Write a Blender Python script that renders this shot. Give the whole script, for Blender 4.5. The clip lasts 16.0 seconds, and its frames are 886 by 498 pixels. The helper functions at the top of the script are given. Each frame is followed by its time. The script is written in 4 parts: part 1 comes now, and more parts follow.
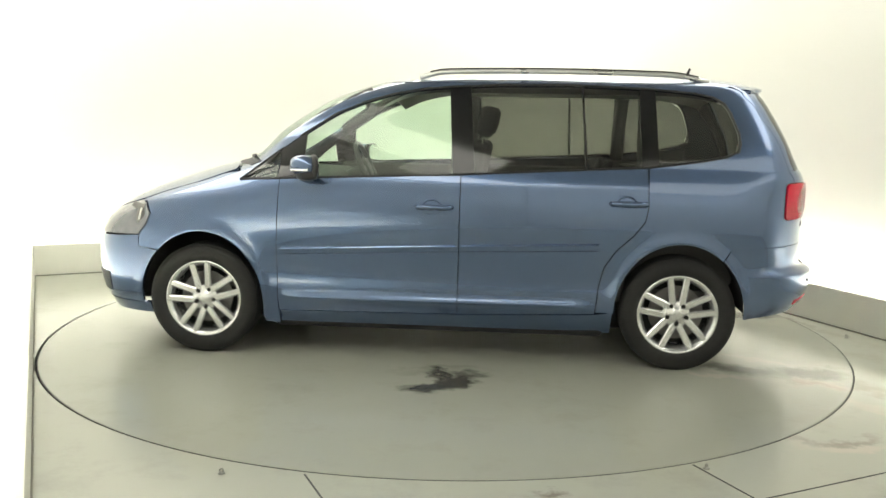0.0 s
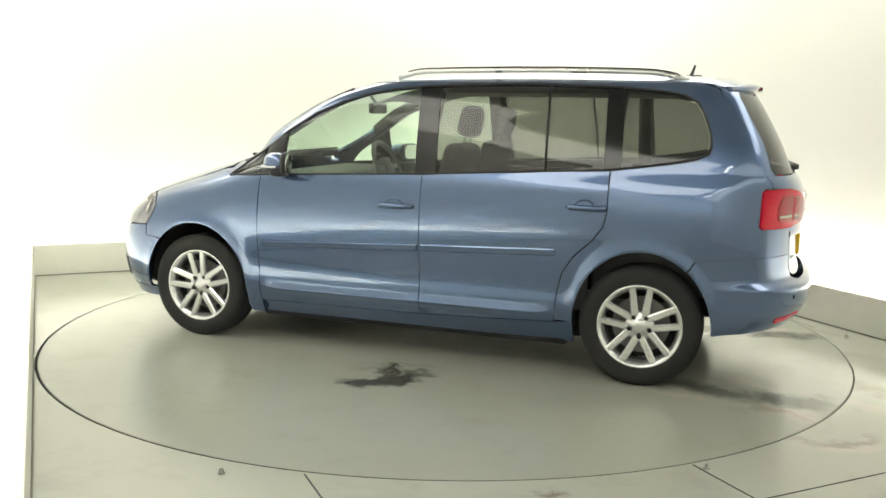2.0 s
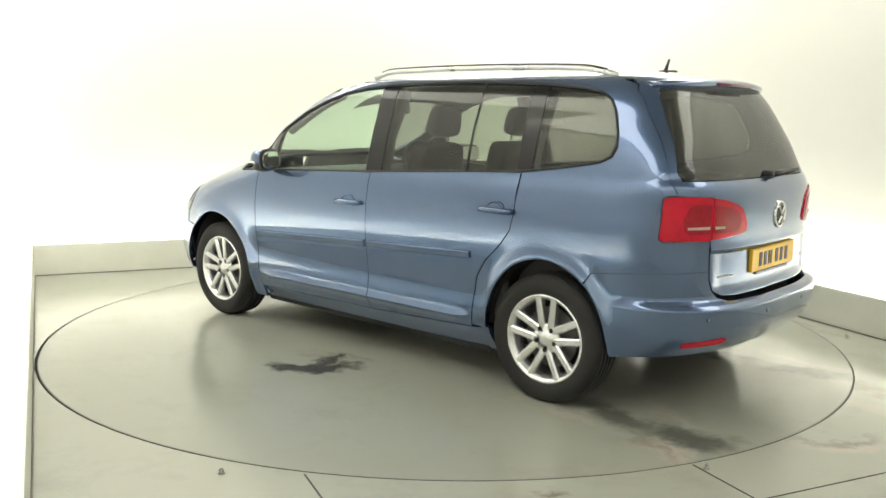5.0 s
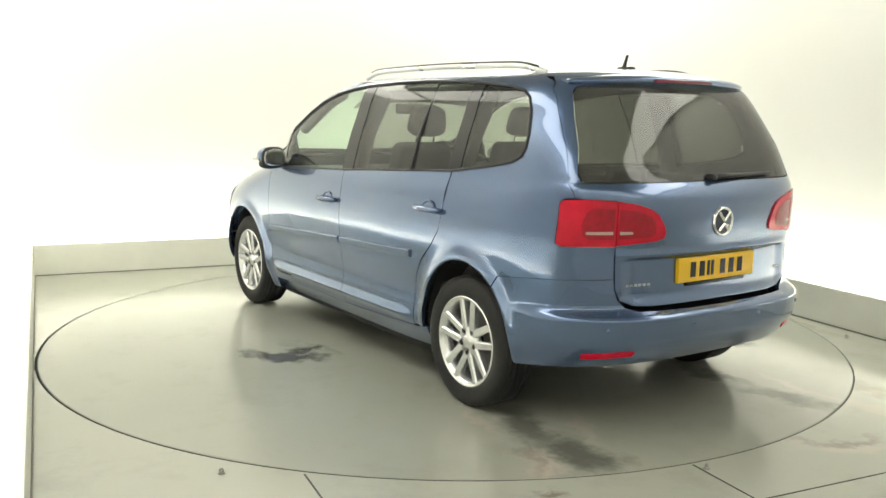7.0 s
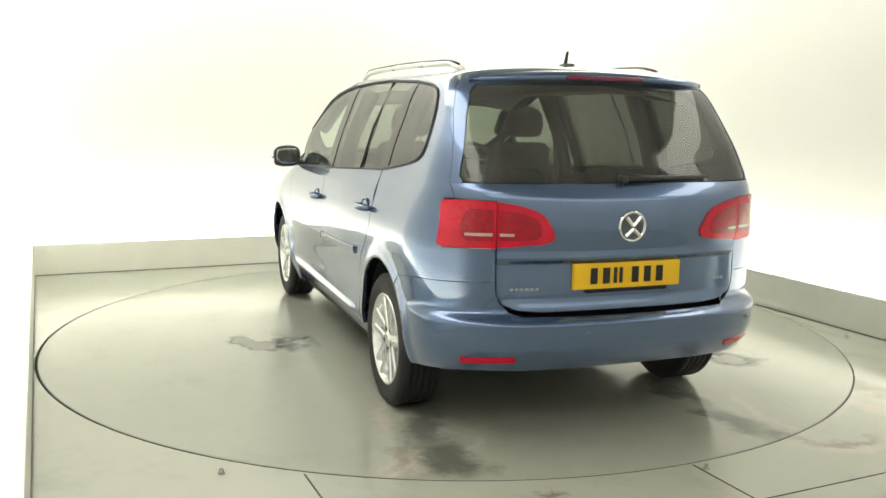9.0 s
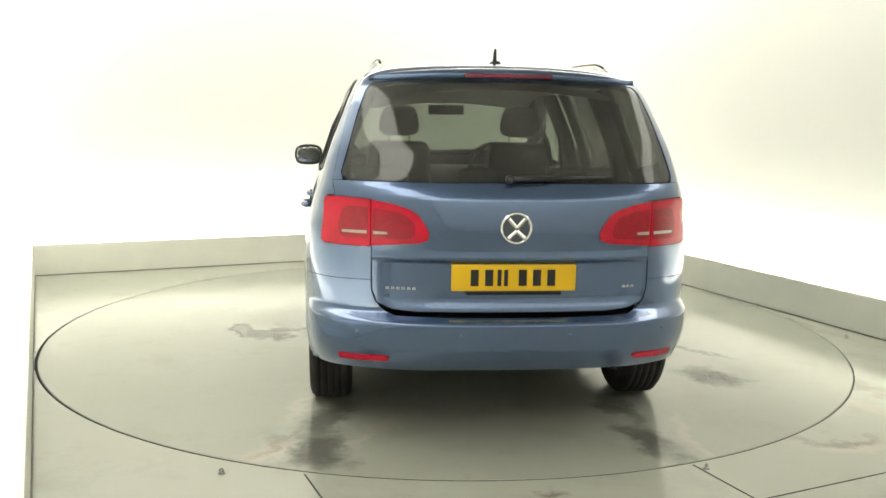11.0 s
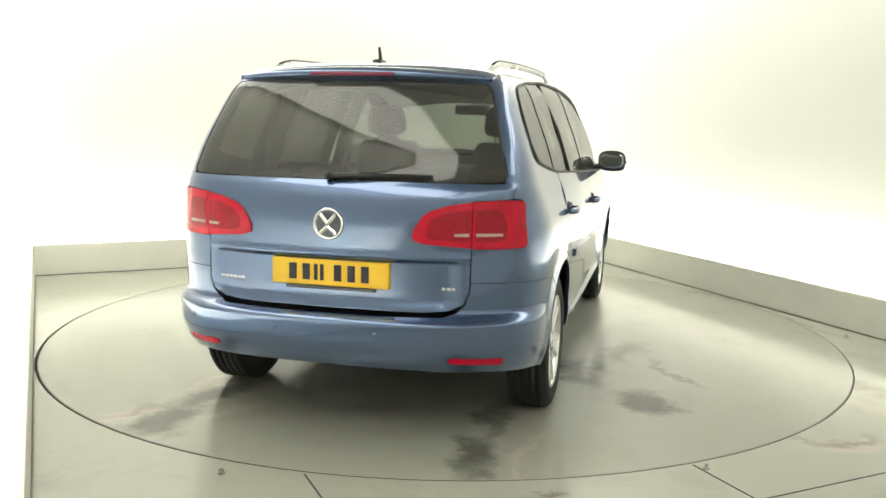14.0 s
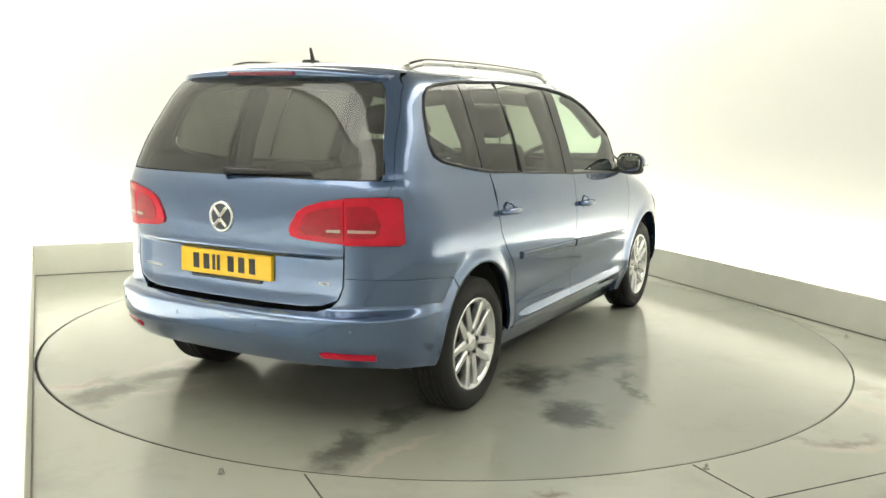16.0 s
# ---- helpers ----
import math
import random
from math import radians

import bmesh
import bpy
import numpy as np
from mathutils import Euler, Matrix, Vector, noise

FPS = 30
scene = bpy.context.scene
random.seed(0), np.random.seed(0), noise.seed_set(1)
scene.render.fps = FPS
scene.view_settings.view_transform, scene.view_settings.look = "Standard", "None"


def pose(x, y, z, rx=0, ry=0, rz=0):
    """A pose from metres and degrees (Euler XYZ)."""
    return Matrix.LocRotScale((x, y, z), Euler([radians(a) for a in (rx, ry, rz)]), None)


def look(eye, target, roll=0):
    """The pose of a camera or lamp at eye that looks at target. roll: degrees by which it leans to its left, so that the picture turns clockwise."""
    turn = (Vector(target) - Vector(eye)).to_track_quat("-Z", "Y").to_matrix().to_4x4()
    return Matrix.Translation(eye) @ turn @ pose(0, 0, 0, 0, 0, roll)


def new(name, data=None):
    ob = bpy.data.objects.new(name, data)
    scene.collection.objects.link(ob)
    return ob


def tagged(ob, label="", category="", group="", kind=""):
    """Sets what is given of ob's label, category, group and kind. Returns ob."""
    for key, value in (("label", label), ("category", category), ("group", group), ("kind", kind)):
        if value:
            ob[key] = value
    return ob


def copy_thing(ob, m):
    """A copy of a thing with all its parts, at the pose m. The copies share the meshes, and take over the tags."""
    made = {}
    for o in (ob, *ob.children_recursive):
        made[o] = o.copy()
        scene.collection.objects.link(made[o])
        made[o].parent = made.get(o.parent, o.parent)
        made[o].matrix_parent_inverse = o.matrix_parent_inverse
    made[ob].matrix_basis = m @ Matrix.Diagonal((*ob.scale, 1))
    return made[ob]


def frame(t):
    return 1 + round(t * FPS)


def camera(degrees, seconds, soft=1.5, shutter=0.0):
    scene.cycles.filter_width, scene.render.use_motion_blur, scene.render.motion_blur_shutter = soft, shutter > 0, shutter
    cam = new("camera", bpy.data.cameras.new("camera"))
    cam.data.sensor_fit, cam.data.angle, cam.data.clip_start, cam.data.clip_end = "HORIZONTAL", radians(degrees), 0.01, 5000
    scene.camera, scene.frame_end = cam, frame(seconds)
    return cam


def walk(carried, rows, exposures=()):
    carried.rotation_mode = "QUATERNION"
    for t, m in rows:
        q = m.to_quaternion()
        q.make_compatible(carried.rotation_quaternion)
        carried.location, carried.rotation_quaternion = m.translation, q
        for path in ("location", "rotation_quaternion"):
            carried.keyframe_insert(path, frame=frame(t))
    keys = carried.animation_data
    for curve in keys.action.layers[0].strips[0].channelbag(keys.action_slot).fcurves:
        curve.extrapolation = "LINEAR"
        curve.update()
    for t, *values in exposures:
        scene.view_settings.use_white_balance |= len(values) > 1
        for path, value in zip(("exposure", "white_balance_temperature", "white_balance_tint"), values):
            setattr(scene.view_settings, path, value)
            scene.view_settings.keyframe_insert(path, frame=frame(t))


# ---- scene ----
# ---------- camera: fixed on its mount ----------
YAW, PITCH, ROLL = radians(0.247), radians(-8.826), 1.017
EYE = Vector((0.0, -5.658, 1.397))
AIM = Vector((-math.sin(YAW) * math.cos(PITCH), math.cos(YAW) * math.cos(PITCH), math.sin(PITCH)))
cam = camera(53.47, 16.0, soft=1.5)
CAM_POSE = look(EYE, EYE + AIM, ROLL)
walk(cam, [(0.0, CAM_POSE), (16.0, CAM_POSE)], [(0.0, 0.25), (16.0, 0.25)])

# ---------- world: closed studio, a faint spill only ----------
world = bpy.data.worlds.new("studio_world")
scene.world = world
world.use_nodes = True
world.node_tree.nodes["Background"].inputs[0].default_value = (0.8, 0.82, 0.8, 1)
world.node_tree.nodes["Background"].inputs[1].default_value = 0.05

LAMP = (1.0, 0.985, 0.905)      # slightly green-yellow tubes
STRIP_POWER = 28.0             # tubes hidden behind the kerbs
FILL_POWER = 3.1               # made-up fill panels, unseen, in the ceiling along the walls
FRONT_FILL_POWER = 1.0              # dimmer made-up panel over the wall behind the camera
TUBE_POWER = 16.0              # ceiling batten by the camera

# turntable: seconds and heading in degrees
TURN = [(0.0, 175.56), (0.5, 171.96), (1.0, 168.28), (1.5, 164.58), (2.0, 160.82), (2.5, 157.12), (3.0, 153.46),
        (3.5, 149.78), (4.0, 146.09), (4.5, 142.45), (5.0, 138.83), (5.5, 135.24), (6.0, 131.69), (6.5, 128.17),
        (7.0, 124.59), (7.5, 121.07), (8.0, 117.48), (8.5, 114.06), (9.0, 110.51), (9.5, 107.02), (10.0, 103.55),
        (10.5, 100.09), (11.0, 96.63), (11.5, 93.17), (12.0, 89.61), (12.5, 86.11), (13.0, 82.59), (13.5, 79.19),
        (14.0, 75.71), (14.5, 72.26), (15.0, 68.72), (15.5, 65.26), (16.0, 61.68)]
CAR_X, CAR_Y = -0.005, -0.037  # where the car stands on the disc


# ---------- materials ----------
def mat(name, color, rough=0.5, metal=0.0, var=0.08, scale=6.0, bump=0.0, bump_scale=60.0, coat=0.0, ior=1.5, trans=0.0, emit=0.0, spec=None):
    m = bpy.data.materials.new(name)
    m.use_nodes = True
    nt = m.node_tree
    b = nt.nodes["Principled BSDF"]
    b.inputs["Metallic"].default_value = metal
    b.inputs["Coat Weight"].default_value = coat
    b.inputs["Coat Roughness"].default_value = 0.04
    b.inputs["IOR"].default_value = ior
    b.inputs["Transmission Weight"].default_value = trans
    if spec is not None:
        b.inputs["Specular IOR Level"].default_value = spec
    tc = nt.nodes.new("ShaderNodeTexCoord")
    n1 = nt.nodes.new("ShaderNodeTexNoise")
    n1.inputs["Scale"].default_value = scale
    n1.inputs["Detail"].default_value = 6
    nt.links.new(tc.outputs["Object"], n1.inputs["Vector"])
    mix = nt.nodes.new("ShaderNodeMix")
    mix.data_type = "RGBA"
    mix.inputs[6].default_value = (*[c * (1 - var) for c in color], 1)
    mix.inputs[7].default_value = (*[min(1, c * (1 + var)) for c in color], 1)
    nt.links.new(n1.outputs["Fac"], mix.inputs[0])
    nt.links.new(mix.outputs[2], b.inputs["Base Color"])
    mr = nt.nodes.new("ShaderNodeMapRange")
    mr.inputs[3].default_value, mr.inputs[4].default_value = max(0.0, rough * 0.85), min(1, rough * 1.15)
    nt.links.new(n1.outputs["Fac"], mr.inputs[0])
    nt.links.new(mr.outputs[0], b.inputs["Roughness"])
    if bump:
        n2 = nt.nodes.new("ShaderNodeTexNoise")
        n2.inputs["Scale"].default_value = bump_scale
        n2.inputs["Detail"].default_value = 4
        nt.links.new(tc.outputs["Object"], n2.inputs["Vector"])
        bp = nt.nodes.new("ShaderNodeBump")
        bp.inputs["Strength"].default_value = bump
        bp.inputs["Distance"].default_value = 0.01
        nt.links.new(n2.outputs["Fac"], bp.inputs["Height"])
        nt.links.new(bp.outputs[0], b.inputs["Normal"])
    if emit:
        b.inputs["Emission Color"].default_value = (*color, 1)
        b.inputs["Emission Strength"].default_value = emit
    return m


def glass(name, tint, rough=0.0, gloss=0.08, film=0.0):
    """Thin pane: tinted see-through with a clear reflection that grows at a slant."""
    m = bpy.data.materials.new(name)
    m.use_nodes = True
    nt = m.node_tree
    nt.nodes.remove(nt.nodes["Principled BSDF"])
    out = nt.nodes["Material Output"]
    tr = nt.nodes.new("ShaderNodeBsdfTransparent")
    tr.inputs[0].default_value = (*tint, 1)
    gl = nt.nodes.new("ShaderNodeBsdfGlossy")
    gl.inputs["Roughness"].default_value = 0.01 + rough
    lw = nt.nodes.new("ShaderNodeLayerWeight")
    lw.inputs[0].default_value = 0.5
    fr = nt.nodes.new("ShaderNodeMath")
    fr.operation = "POWER"
    fr.inputs[1].default_value = 4.0
    nt.links.new(lw.outputs["Facing"], fr.inputs[0])
    ad = nt.nodes.new("ShaderNodeMath")
    ad.operation = "MULTIPLY_ADD"
    ad.inputs[1].default_value = 0.85
    ad.inputs[2].default_value = gloss
    nt.links.new(fr.outputs[0], ad.inputs[0])
    mx = nt.nodes.new("ShaderNodeMixShader")
    nt.links.new(ad.outputs[0], mx.inputs[0])
    nt.links.new(tr.outputs[0], mx.inputs[1])
    nt.links.new(gl.outputs[0], mx.inputs[2])
    # a thin film of dust, also painting in grey haze that lightens the panes
    df = nt.nodes.new("ShaderNodeBsdfDiffuse")
    df.inputs[0].default_value = (0.5, 0.5, 0.47, 1)
    dn = nt.nodes.new("ShaderNodeTexNoise")
    dn.inputs["Scale"].default_value = 4.0
    tc = nt.nodes.new("ShaderNodeTexCoord")
    nt.links.new(tc.outputs["Object"], dn.inputs["Vector"])
    dm = nt.nodes.new("ShaderNodeMath")
    dm.operation = "MULTIPLY"
    dm.inputs[1].default_value = 2 * film
    nt.links.new(dn.outputs["Fac"], dm.inputs[0])
    m2 = nt.nodes.new("ShaderNodeMixShader")
    nt.links.new(dm.outputs[0], m2.inputs[0])
    nt.links.new(mx.outputs[0], m2.inputs[1])
    nt.links.new(df.outputs[0], m2.inputs[2])
    nt.links.new(m2.outputs[0], out.inputs[0])
    return m


def floor_material(name, blobs, pale, base, dark, rough):
    """Glossy painted floor with stains of their own shape and painted-in wet sheen: blobs and pale are (x, y, size
    along, size across, turn, strength, core).
    """
    m = mat(name, base, rough, var=0.05, scale=0.9, spec=0.6)
    nt = m.node_tree
    b = nt.nodes["Principled BSDF"]
    tc = nt.nodes.new("ShaderNodeTexCoord")

    def noise(scale, detail, rough_):
        n = nt.nodes.new("ShaderNodeTexNoise")
        n.inputs["Scale"].default_value, n.inputs["Detail"].default_value, n.inputs["Roughness"].default_value = scale, detail, rough_
        nt.links.new(tc.outputs["Object"], n.inputs["Vector"])
        return n

    def warped(amount, source):
        sub = nt.nodes.new("ShaderNodeVectorMath")
        sub.operation = "SUBTRACT"
        sub.inputs[1].default_value = (0.5, 0.5, 0.5)
        nt.links.new(source.outputs["Color"], sub.inputs[0])
        sc = nt.nodes.new("ShaderNodeVectorMath")
        sc.operation = "MULTIPLY_ADD"
        sc.inputs[1].default_value = (amount, amount, 0)
        nt.links.new(sub.outputs[0], sc.inputs[0])
        nt.links.new(tc.outputs["Object"], sc.inputs[2])
        return sc

    def spread(items, place):
        total = None
        for x, y, a, c, turn, strength, soft in items:
            mp = nt.nodes.new("ShaderNodeMapping")
            mp.vector_type = "TEXTURE"
            mp.inputs["Location"].default_value = (x, y, 0)
            mp.inputs["Rotation"].default_value = (0, 0, radians(turn))
            mp.inputs["Scale"].default_value = (a, c, 1)
            nt.links.new(place.outputs[0], mp.inputs["Vector"])
            ln = nt.nodes.new("ShaderNodeVectorMath")
            ln.operation = "LENGTH"
            nt.links.new(mp.outputs[0], ln.inputs[0])
            mr = nt.nodes.new("ShaderNodeMapRange")
            mr.interpolation_type = "SMOOTHSTEP"
            mr.inputs[1].default_value, mr.inputs[2].default_value = soft, 1.15
            mr.inputs[3].default_value, mr.inputs[4].default_value = strength, 0.0
            nt.links.new(ln.outputs["Value"], mr.inputs[0])
            if total is None:
                total = mr.outputs[0]
            else:
                mx = nt.nodes.new("ShaderNodeMath")
                mx.operation = "MAXIMUM"
                nt.links.new(total, mx.inputs[0])
                nt.links.new(mr.outputs[0], mx.inputs[1])
                total = mx.outputs[0]
        return total

    def over(factor, below, color):
        mix = nt.nodes.new("ShaderNodeMix")
        mix.data_type = "RGBA"
        nt.links.new(factor, mix.inputs[0])
        nt.links.new(below, mix.inputs[6])
        mix.inputs[7].default_value = (*color, 1)
        return mix.outputs[2]

    place = warped(0.55, noise(3.2, 5, 0.62))
    col = b.inputs["Base Color"].links[0].from_socket
    # scuffs and thin dried smears all over
    sn = noise(2.2, 8, 0.7)
    sr = nt.nodes.new("ShaderNodeMapRange")
    sr.inputs[1].default_value, sr.inputs[2].default_value, sr.inputs[3].default_value, sr.inputs[4].default_value = 0.52, 0.75, 0.0, 0.35
    nt.links.new(sn.outputs["Fac"], sr.inputs[0])
    col = over(sr.outputs[0], col, (0.24, 0.235, 0.20))
    if pale:
        col = over(spread(pale, place), col, (0.56, 0.46, 0.40))
    total = spread(blobs, place)
    col = over(total, col, dark)
    nt.links.new(col, b.inputs["Base Color"])
    # stains are wetter than the dry paint
    rr = nt.nodes.new("ShaderNodeMapRange")
    rr.inputs[3].default_value, rr.inputs[4].default_value = rough, rough * 0.7
    nt.links.new(total, rr.inputs[0])
    nt.links.new(rr.outputs[0], b.inputs["Roughness"])
    return m


M_PAINT = mat("blue_metallic_paint", (0.078, 0.134, 0.264), 0.25, 0.7, 0.03, 300, coat=1.0)
M_PAINT.node_tree.nodes["Principled BSDF"].inputs["Coat IOR"].default_value = 1.7
M_BLACK = mat("black_plastic", (0.012, 0.012, 0.013), 0.42, var=0.2, bump=0.1, bump_scale=300)
M_GLOSSBLACK = mat("gloss_black_trim", (0.008, 0.008, 0.009), 0.12, var=0.1)
M_RUBBER = mat("tyre_rubber", (0.010, 0.010, 0.010), 0.7, var=0.25, scale=30, bump=0.15, bump_scale=200)
M_UNDER = mat("underbody", (0.01, 0.01, 0.01), 0.8, var=0.3)
M_ALLOY = mat("silver_alloy", (0.73, 0.74, 0.75), 0.26, 0.85, 0.05, 20)
M_ALLOYDARK = mat("grey_brake_metal", (0.16, 0.155, 0.15), 0.45, 0.7, 0.15, 30)
M_CHROME = mat("chrome", (0.78, 0.78, 0.77), 0.12, 1.0, 0.02)
M_RAIL = mat("satin_aluminium", (0.72, 0.72, 0.7), 0.28, 0.9, 0.03)
M_RED = mat("red_lens", (0.56, 0.004, 0.026), 0.16, var=0.3, scale=14, coat=0.3, spec=0.3, bump=0.25, bump_scale=70)
M_REDDARK = mat("dark_red_lens", (0.34, 0.004, 0.020), 0.16, var=0.45, scale=30, coat=0.3, spec=0.3, bump=0.3, bump_scale=90)
M_BRAKE = mat("unlit_brake_lens", (0.14, 0.008, 0.03), 0.2, var=0.15, coat=0.5)
M_BADGE = mat("badge_ground", (0.10, 0.115, 0.14), 0.2, 0.4, 0.2, 30)
M_SMALLCHROME = mat("dull_lettering_chrome", (0.45, 0.46, 0.48), 0.3, 0.8, 0.1)
M_EDGE = mat("dark_edge_steel", (0.07, 0.07, 0.062), 0.5, 0.5, 0.3, 20)
M_CLEAR = mat("clear_lens_strip", (0.52, 0.34, 0.33), 0.2, var=0.1, coat=1.0)
M_LAMP = mat("headlamp_lens", (0.25, 0.26, 0.28), 0.14, 0.5, 0.35, 18, coat=1.0)
M_PLATE = mat("yellow_plate", (0.82, 0.5, 0.012), 0.35, var=0.05)
M_SEAT = mat("dark_grey_seat_cloth", (0.03, 0.03, 0.032), 0.85, var=0.3, scale=25, bump=0.2, bump_scale=250)
M_TRIM = mat("grey_interior_trim", (0.05, 0.05, 0.048), 0.6, var=0.15, bump=0.1, bump_scale=200)
M_DASH = mat("charcoal_dashboard", (0.08, 0.08, 0.078), 0.55, var=0.15, bump=0.1, bump_scale=200)
M_LINER = mat("pale_headliner", (0.42, 0.41, 0.38), 0.9, var=0.06, bump=0.1, bump_scale=200)
M_GLASS = glass("clear_green_glass", (0.78, 0.90, 0.79), gloss=0.05, film=0.035)
M_PRIVACY = glass("dark_privacy_glass", (0.33, 0.345, 0.308), gloss=0.05, film=0.04)
M_REARGLASS = glass("dark_rear_glass", (0.195, 0.203, 0.184), gloss=0.06, film=0.09)
M_MIRROR = mat("mirror_glass", (0.8, 0.8, 0.8), 0.02, 1.0, 0.0)
M_WALL = mat("white_studio_wall", (0.83, 0.825, 0.78), 0.75, var=0.015, scale=1.2, bump=0.03, bump_scale=30)
M_CEIL = mat("grey_ceiling", (0.34, 0.34, 0.325), 0.85, var=0.05, scale=2)
M_KERB = mat("off_white_kerb_paint", (0.86, 0.86, 0.77), 0.5, var=0.07, scale=5, bump=0.05, bump_scale=40)
M_JOINT = mat("dark_floor_joint", (0.03, 0.03, 0.028), 0.7, var=0.3, scale=30)
M_KERBFOOT = mat("dark_kerb_foot", (0.16, 0.155, 0.125), 0.7, var=0.5, scale=6)
M_PIT = mat("pit_black", (0.01, 0.01, 0.01), 0.9, var=0.2)
M_STEEL = mat("dull_steel", (0.3, 0.3, 0.27), 0.4, 0.8, 0.2, 20)


def lightmat(name, power):
    m = bpy.data.materials.new(name)
    m.use_nodes = True
    b = m.node_tree.nodes["Principled BSDF"]
    b.inputs["Base Color"].default_value = (*LAMP, 1)
    b.inputs["Emission Color"].default_value = (*LAMP, 1)
    b.inputs["Emission Strength"].default_value = power
    return m


M_STRIP, M_FILL, M_TUBE = lightmat("kerb_tube_glow", STRIP_POWER), lightmat("fill_panel_glow", FILL_POWER), lightmat("batten_glow", TUBE_POWER)
M_FRONTFILL = lightmat("front_fill_glow", FRONT_FILL_POWER)
STAINS = [(-0.10, 1.21, 0.27, 0.11, 35, 0.9, 0.5), (-0.06, 1.10, 0.17, 0.07, 110, 0.85, 0.3), (-0.05, 1.0, 0.30, 0.07, 10, 0.22, 0.1),                     # oil splash beside the doors
          (-2.10, 0.74, 0.26, 0.17, 172, 0.72, 0.3), (-1.75, 0.76, 0.40, 0.14, 172, 0.65, 0.1),                     # drips behind the near wheels
          (-2.08, -0.67, 0.30, 0.13, 4, 0.72, 0.2), (-1.66, -0.64, 0.30, 0.09, 2, 0.55, 0.1),
          # offside stains, widened to paint in the dark wet reflection beside the car
          (-1.20, -1.31, 0.24, 0.15, 20, 0.8, 0.3), (-0.78, -0.98, 0.36, 0.17, 15, 0.8, 0.2), (-0.62, -1.45, 0.30, 0.05, 30, 0.5, 0.1),
          (-0.28, -1.16, 0.36, 0.14, -20, 0.6, 0.1), (-2.0, 0.93, 0.34, 0.05, 150, 0.3, 0.1)]
# pale residue smears; the third paints the bright sheen of a wet streak
SMEARS_SHEEN = [(-2.12, 0.98, 0.22, 0.10, 150, 0.6, 0.2), (-1.56, 0.92, 0.30, 0.05, 170, 0.35, 0.1), (-2.0, -0.88, 0.36, 0.06, 178, 0.45, 0.1), (-1.9, 0.52, 0.3, 0.05, 170, 0.3, 0.1)]
# one grey paint, lighter off the disc: light falling off towards the car
M_DISC = floor_material("shaded_turntable_paint", STAINS, SMEARS_SHEEN, (0.365, 0.371, 0.320), (0.05, 0.048, 0.042), 0.17)
# the floor's pale streaks put wet sheen into the colour
M_FLOOR = floor_material("lit_floor_paint", [(1.75, -1.93, 0.32, 0.05, 15, 0.4, 0.1), (0.38, -2.58, 0.13, 0.05, 5, 0.7, 0.2), (2.25, -1.2, 0.4, 0.1, -60, 0.3, 0.1), (2.17, 0.88, 1.25, 0.07, -66, 0.45, 0.1)],
                         [(1.76, -2.02, 0.34, 0.07, 10, 0.5, 0.2), (2.1, -1.5, 0.5, 0.08, -50, 0.3, 0.1)], (0.42, 0.426, 0.366), (0.16, 0.125, 0.11), 0.18)


# ---------- mesh helpers ----------
def mesh_ob(name, verts, faces, material, parent=None, label="", smooth=True):
    me = bpy.data.meshes.new(name)
    me.from_pydata([tuple(v) for v in verts], [], faces)
    me.materials.append(material)
    me.validate()
    if smooth:
        me.polygons.foreach_set("use_smooth", [True] * len(me.polygons))
    me.update()
    ob = new(name, me)
    if parent:
        ob.parent = parent
    if label:
        ob["label"] = label
    return ob


def part(name, bm, material, parent=None, label="", smooth=False):
    me = bpy.data.meshes.new(name)
    bmesh.ops.recalc_face_normals(bm, faces=bm.faces[:])
    bm.to_mesh(me)
    bm.free()
    me.materials.append(material)
    if smooth:
        me.polygons.foreach_set("use_smooth", [True] * len(me.polygons))
    ob = new(name, me)
    if parent:
        ob.parent = parent
    if label:
        ob["label"] = label
    return ob


def box(bm, x0, x1, y0, y1, z0, z1, bevel=0.0, seg=2, m=None):
    g = bmesh.ops.create_cube(bm, size=1.0)
    for v in g["verts"]:
        v.co = Vector(((x0 + x1) / 2 + v.co.x * (x1 - x0), (y0 + y1) / 2 + v.co.y * (y1 - y0), (z0 + z1) / 2 + v.co.z * (z1 - z0)))
    if bevel:
        es = list({e for v in g["verts"] for e in v.link_edges})
        r = bmesh.ops.bevel(bm, geom=es, offset=bevel, segments=seg, profile=0.5, affect="EDGES")
        vs = list({v for f in r["faces"] for v in f.verts} | {v for v in g["verts"] if v.is_valid})
    else:
        vs = g["verts"]
    if m is not None:
        bmesh.ops.transform(bm, matrix=m, verts=vs)
    return vs


def tube(bm, pts, r, n=8, closed=False, flat=1.0):
    """A tube along pts; r is a radius or one per point."""
    pts = [Vector(p) for p in pts]
    k = len(pts)
    rs = r if isinstance(r, (list, tuple)) else [r] * k
    rings = []
    up = Vector((0, 0, 1))
    for i, p in enumerate(pts):
        a = pts[(i - 1) % k] if (closed or i > 0) else p
        b = pts[(i + 1) % k] if (closed or i < k - 1) else p
        d = (b - a).normalized()
        s = d.cross(up)
        if s.length < 1e-4:
            s = d.cross(Vector((0, 1, 0)))
        s.normalize()
        w = s.cross(d).normalized()
        rings.append([bm.verts.new(p + rs[i] * (math.cos(6.28318 * j / n) * s + flat * math.sin(6.28318 * j / n) * w)) for j in range(n)])
    for i in range(k if closed else k - 1):
        a, b = rings[i], rings[(i + 1) % k]
        for j in range(n):
            bm.faces.new((a[j], a[(j + 1) % n], b[(j + 1) % n], b[j]))
    if not closed:
        bm.faces.new(rings[0][::-1])
        bm.faces.new(rings[-1])


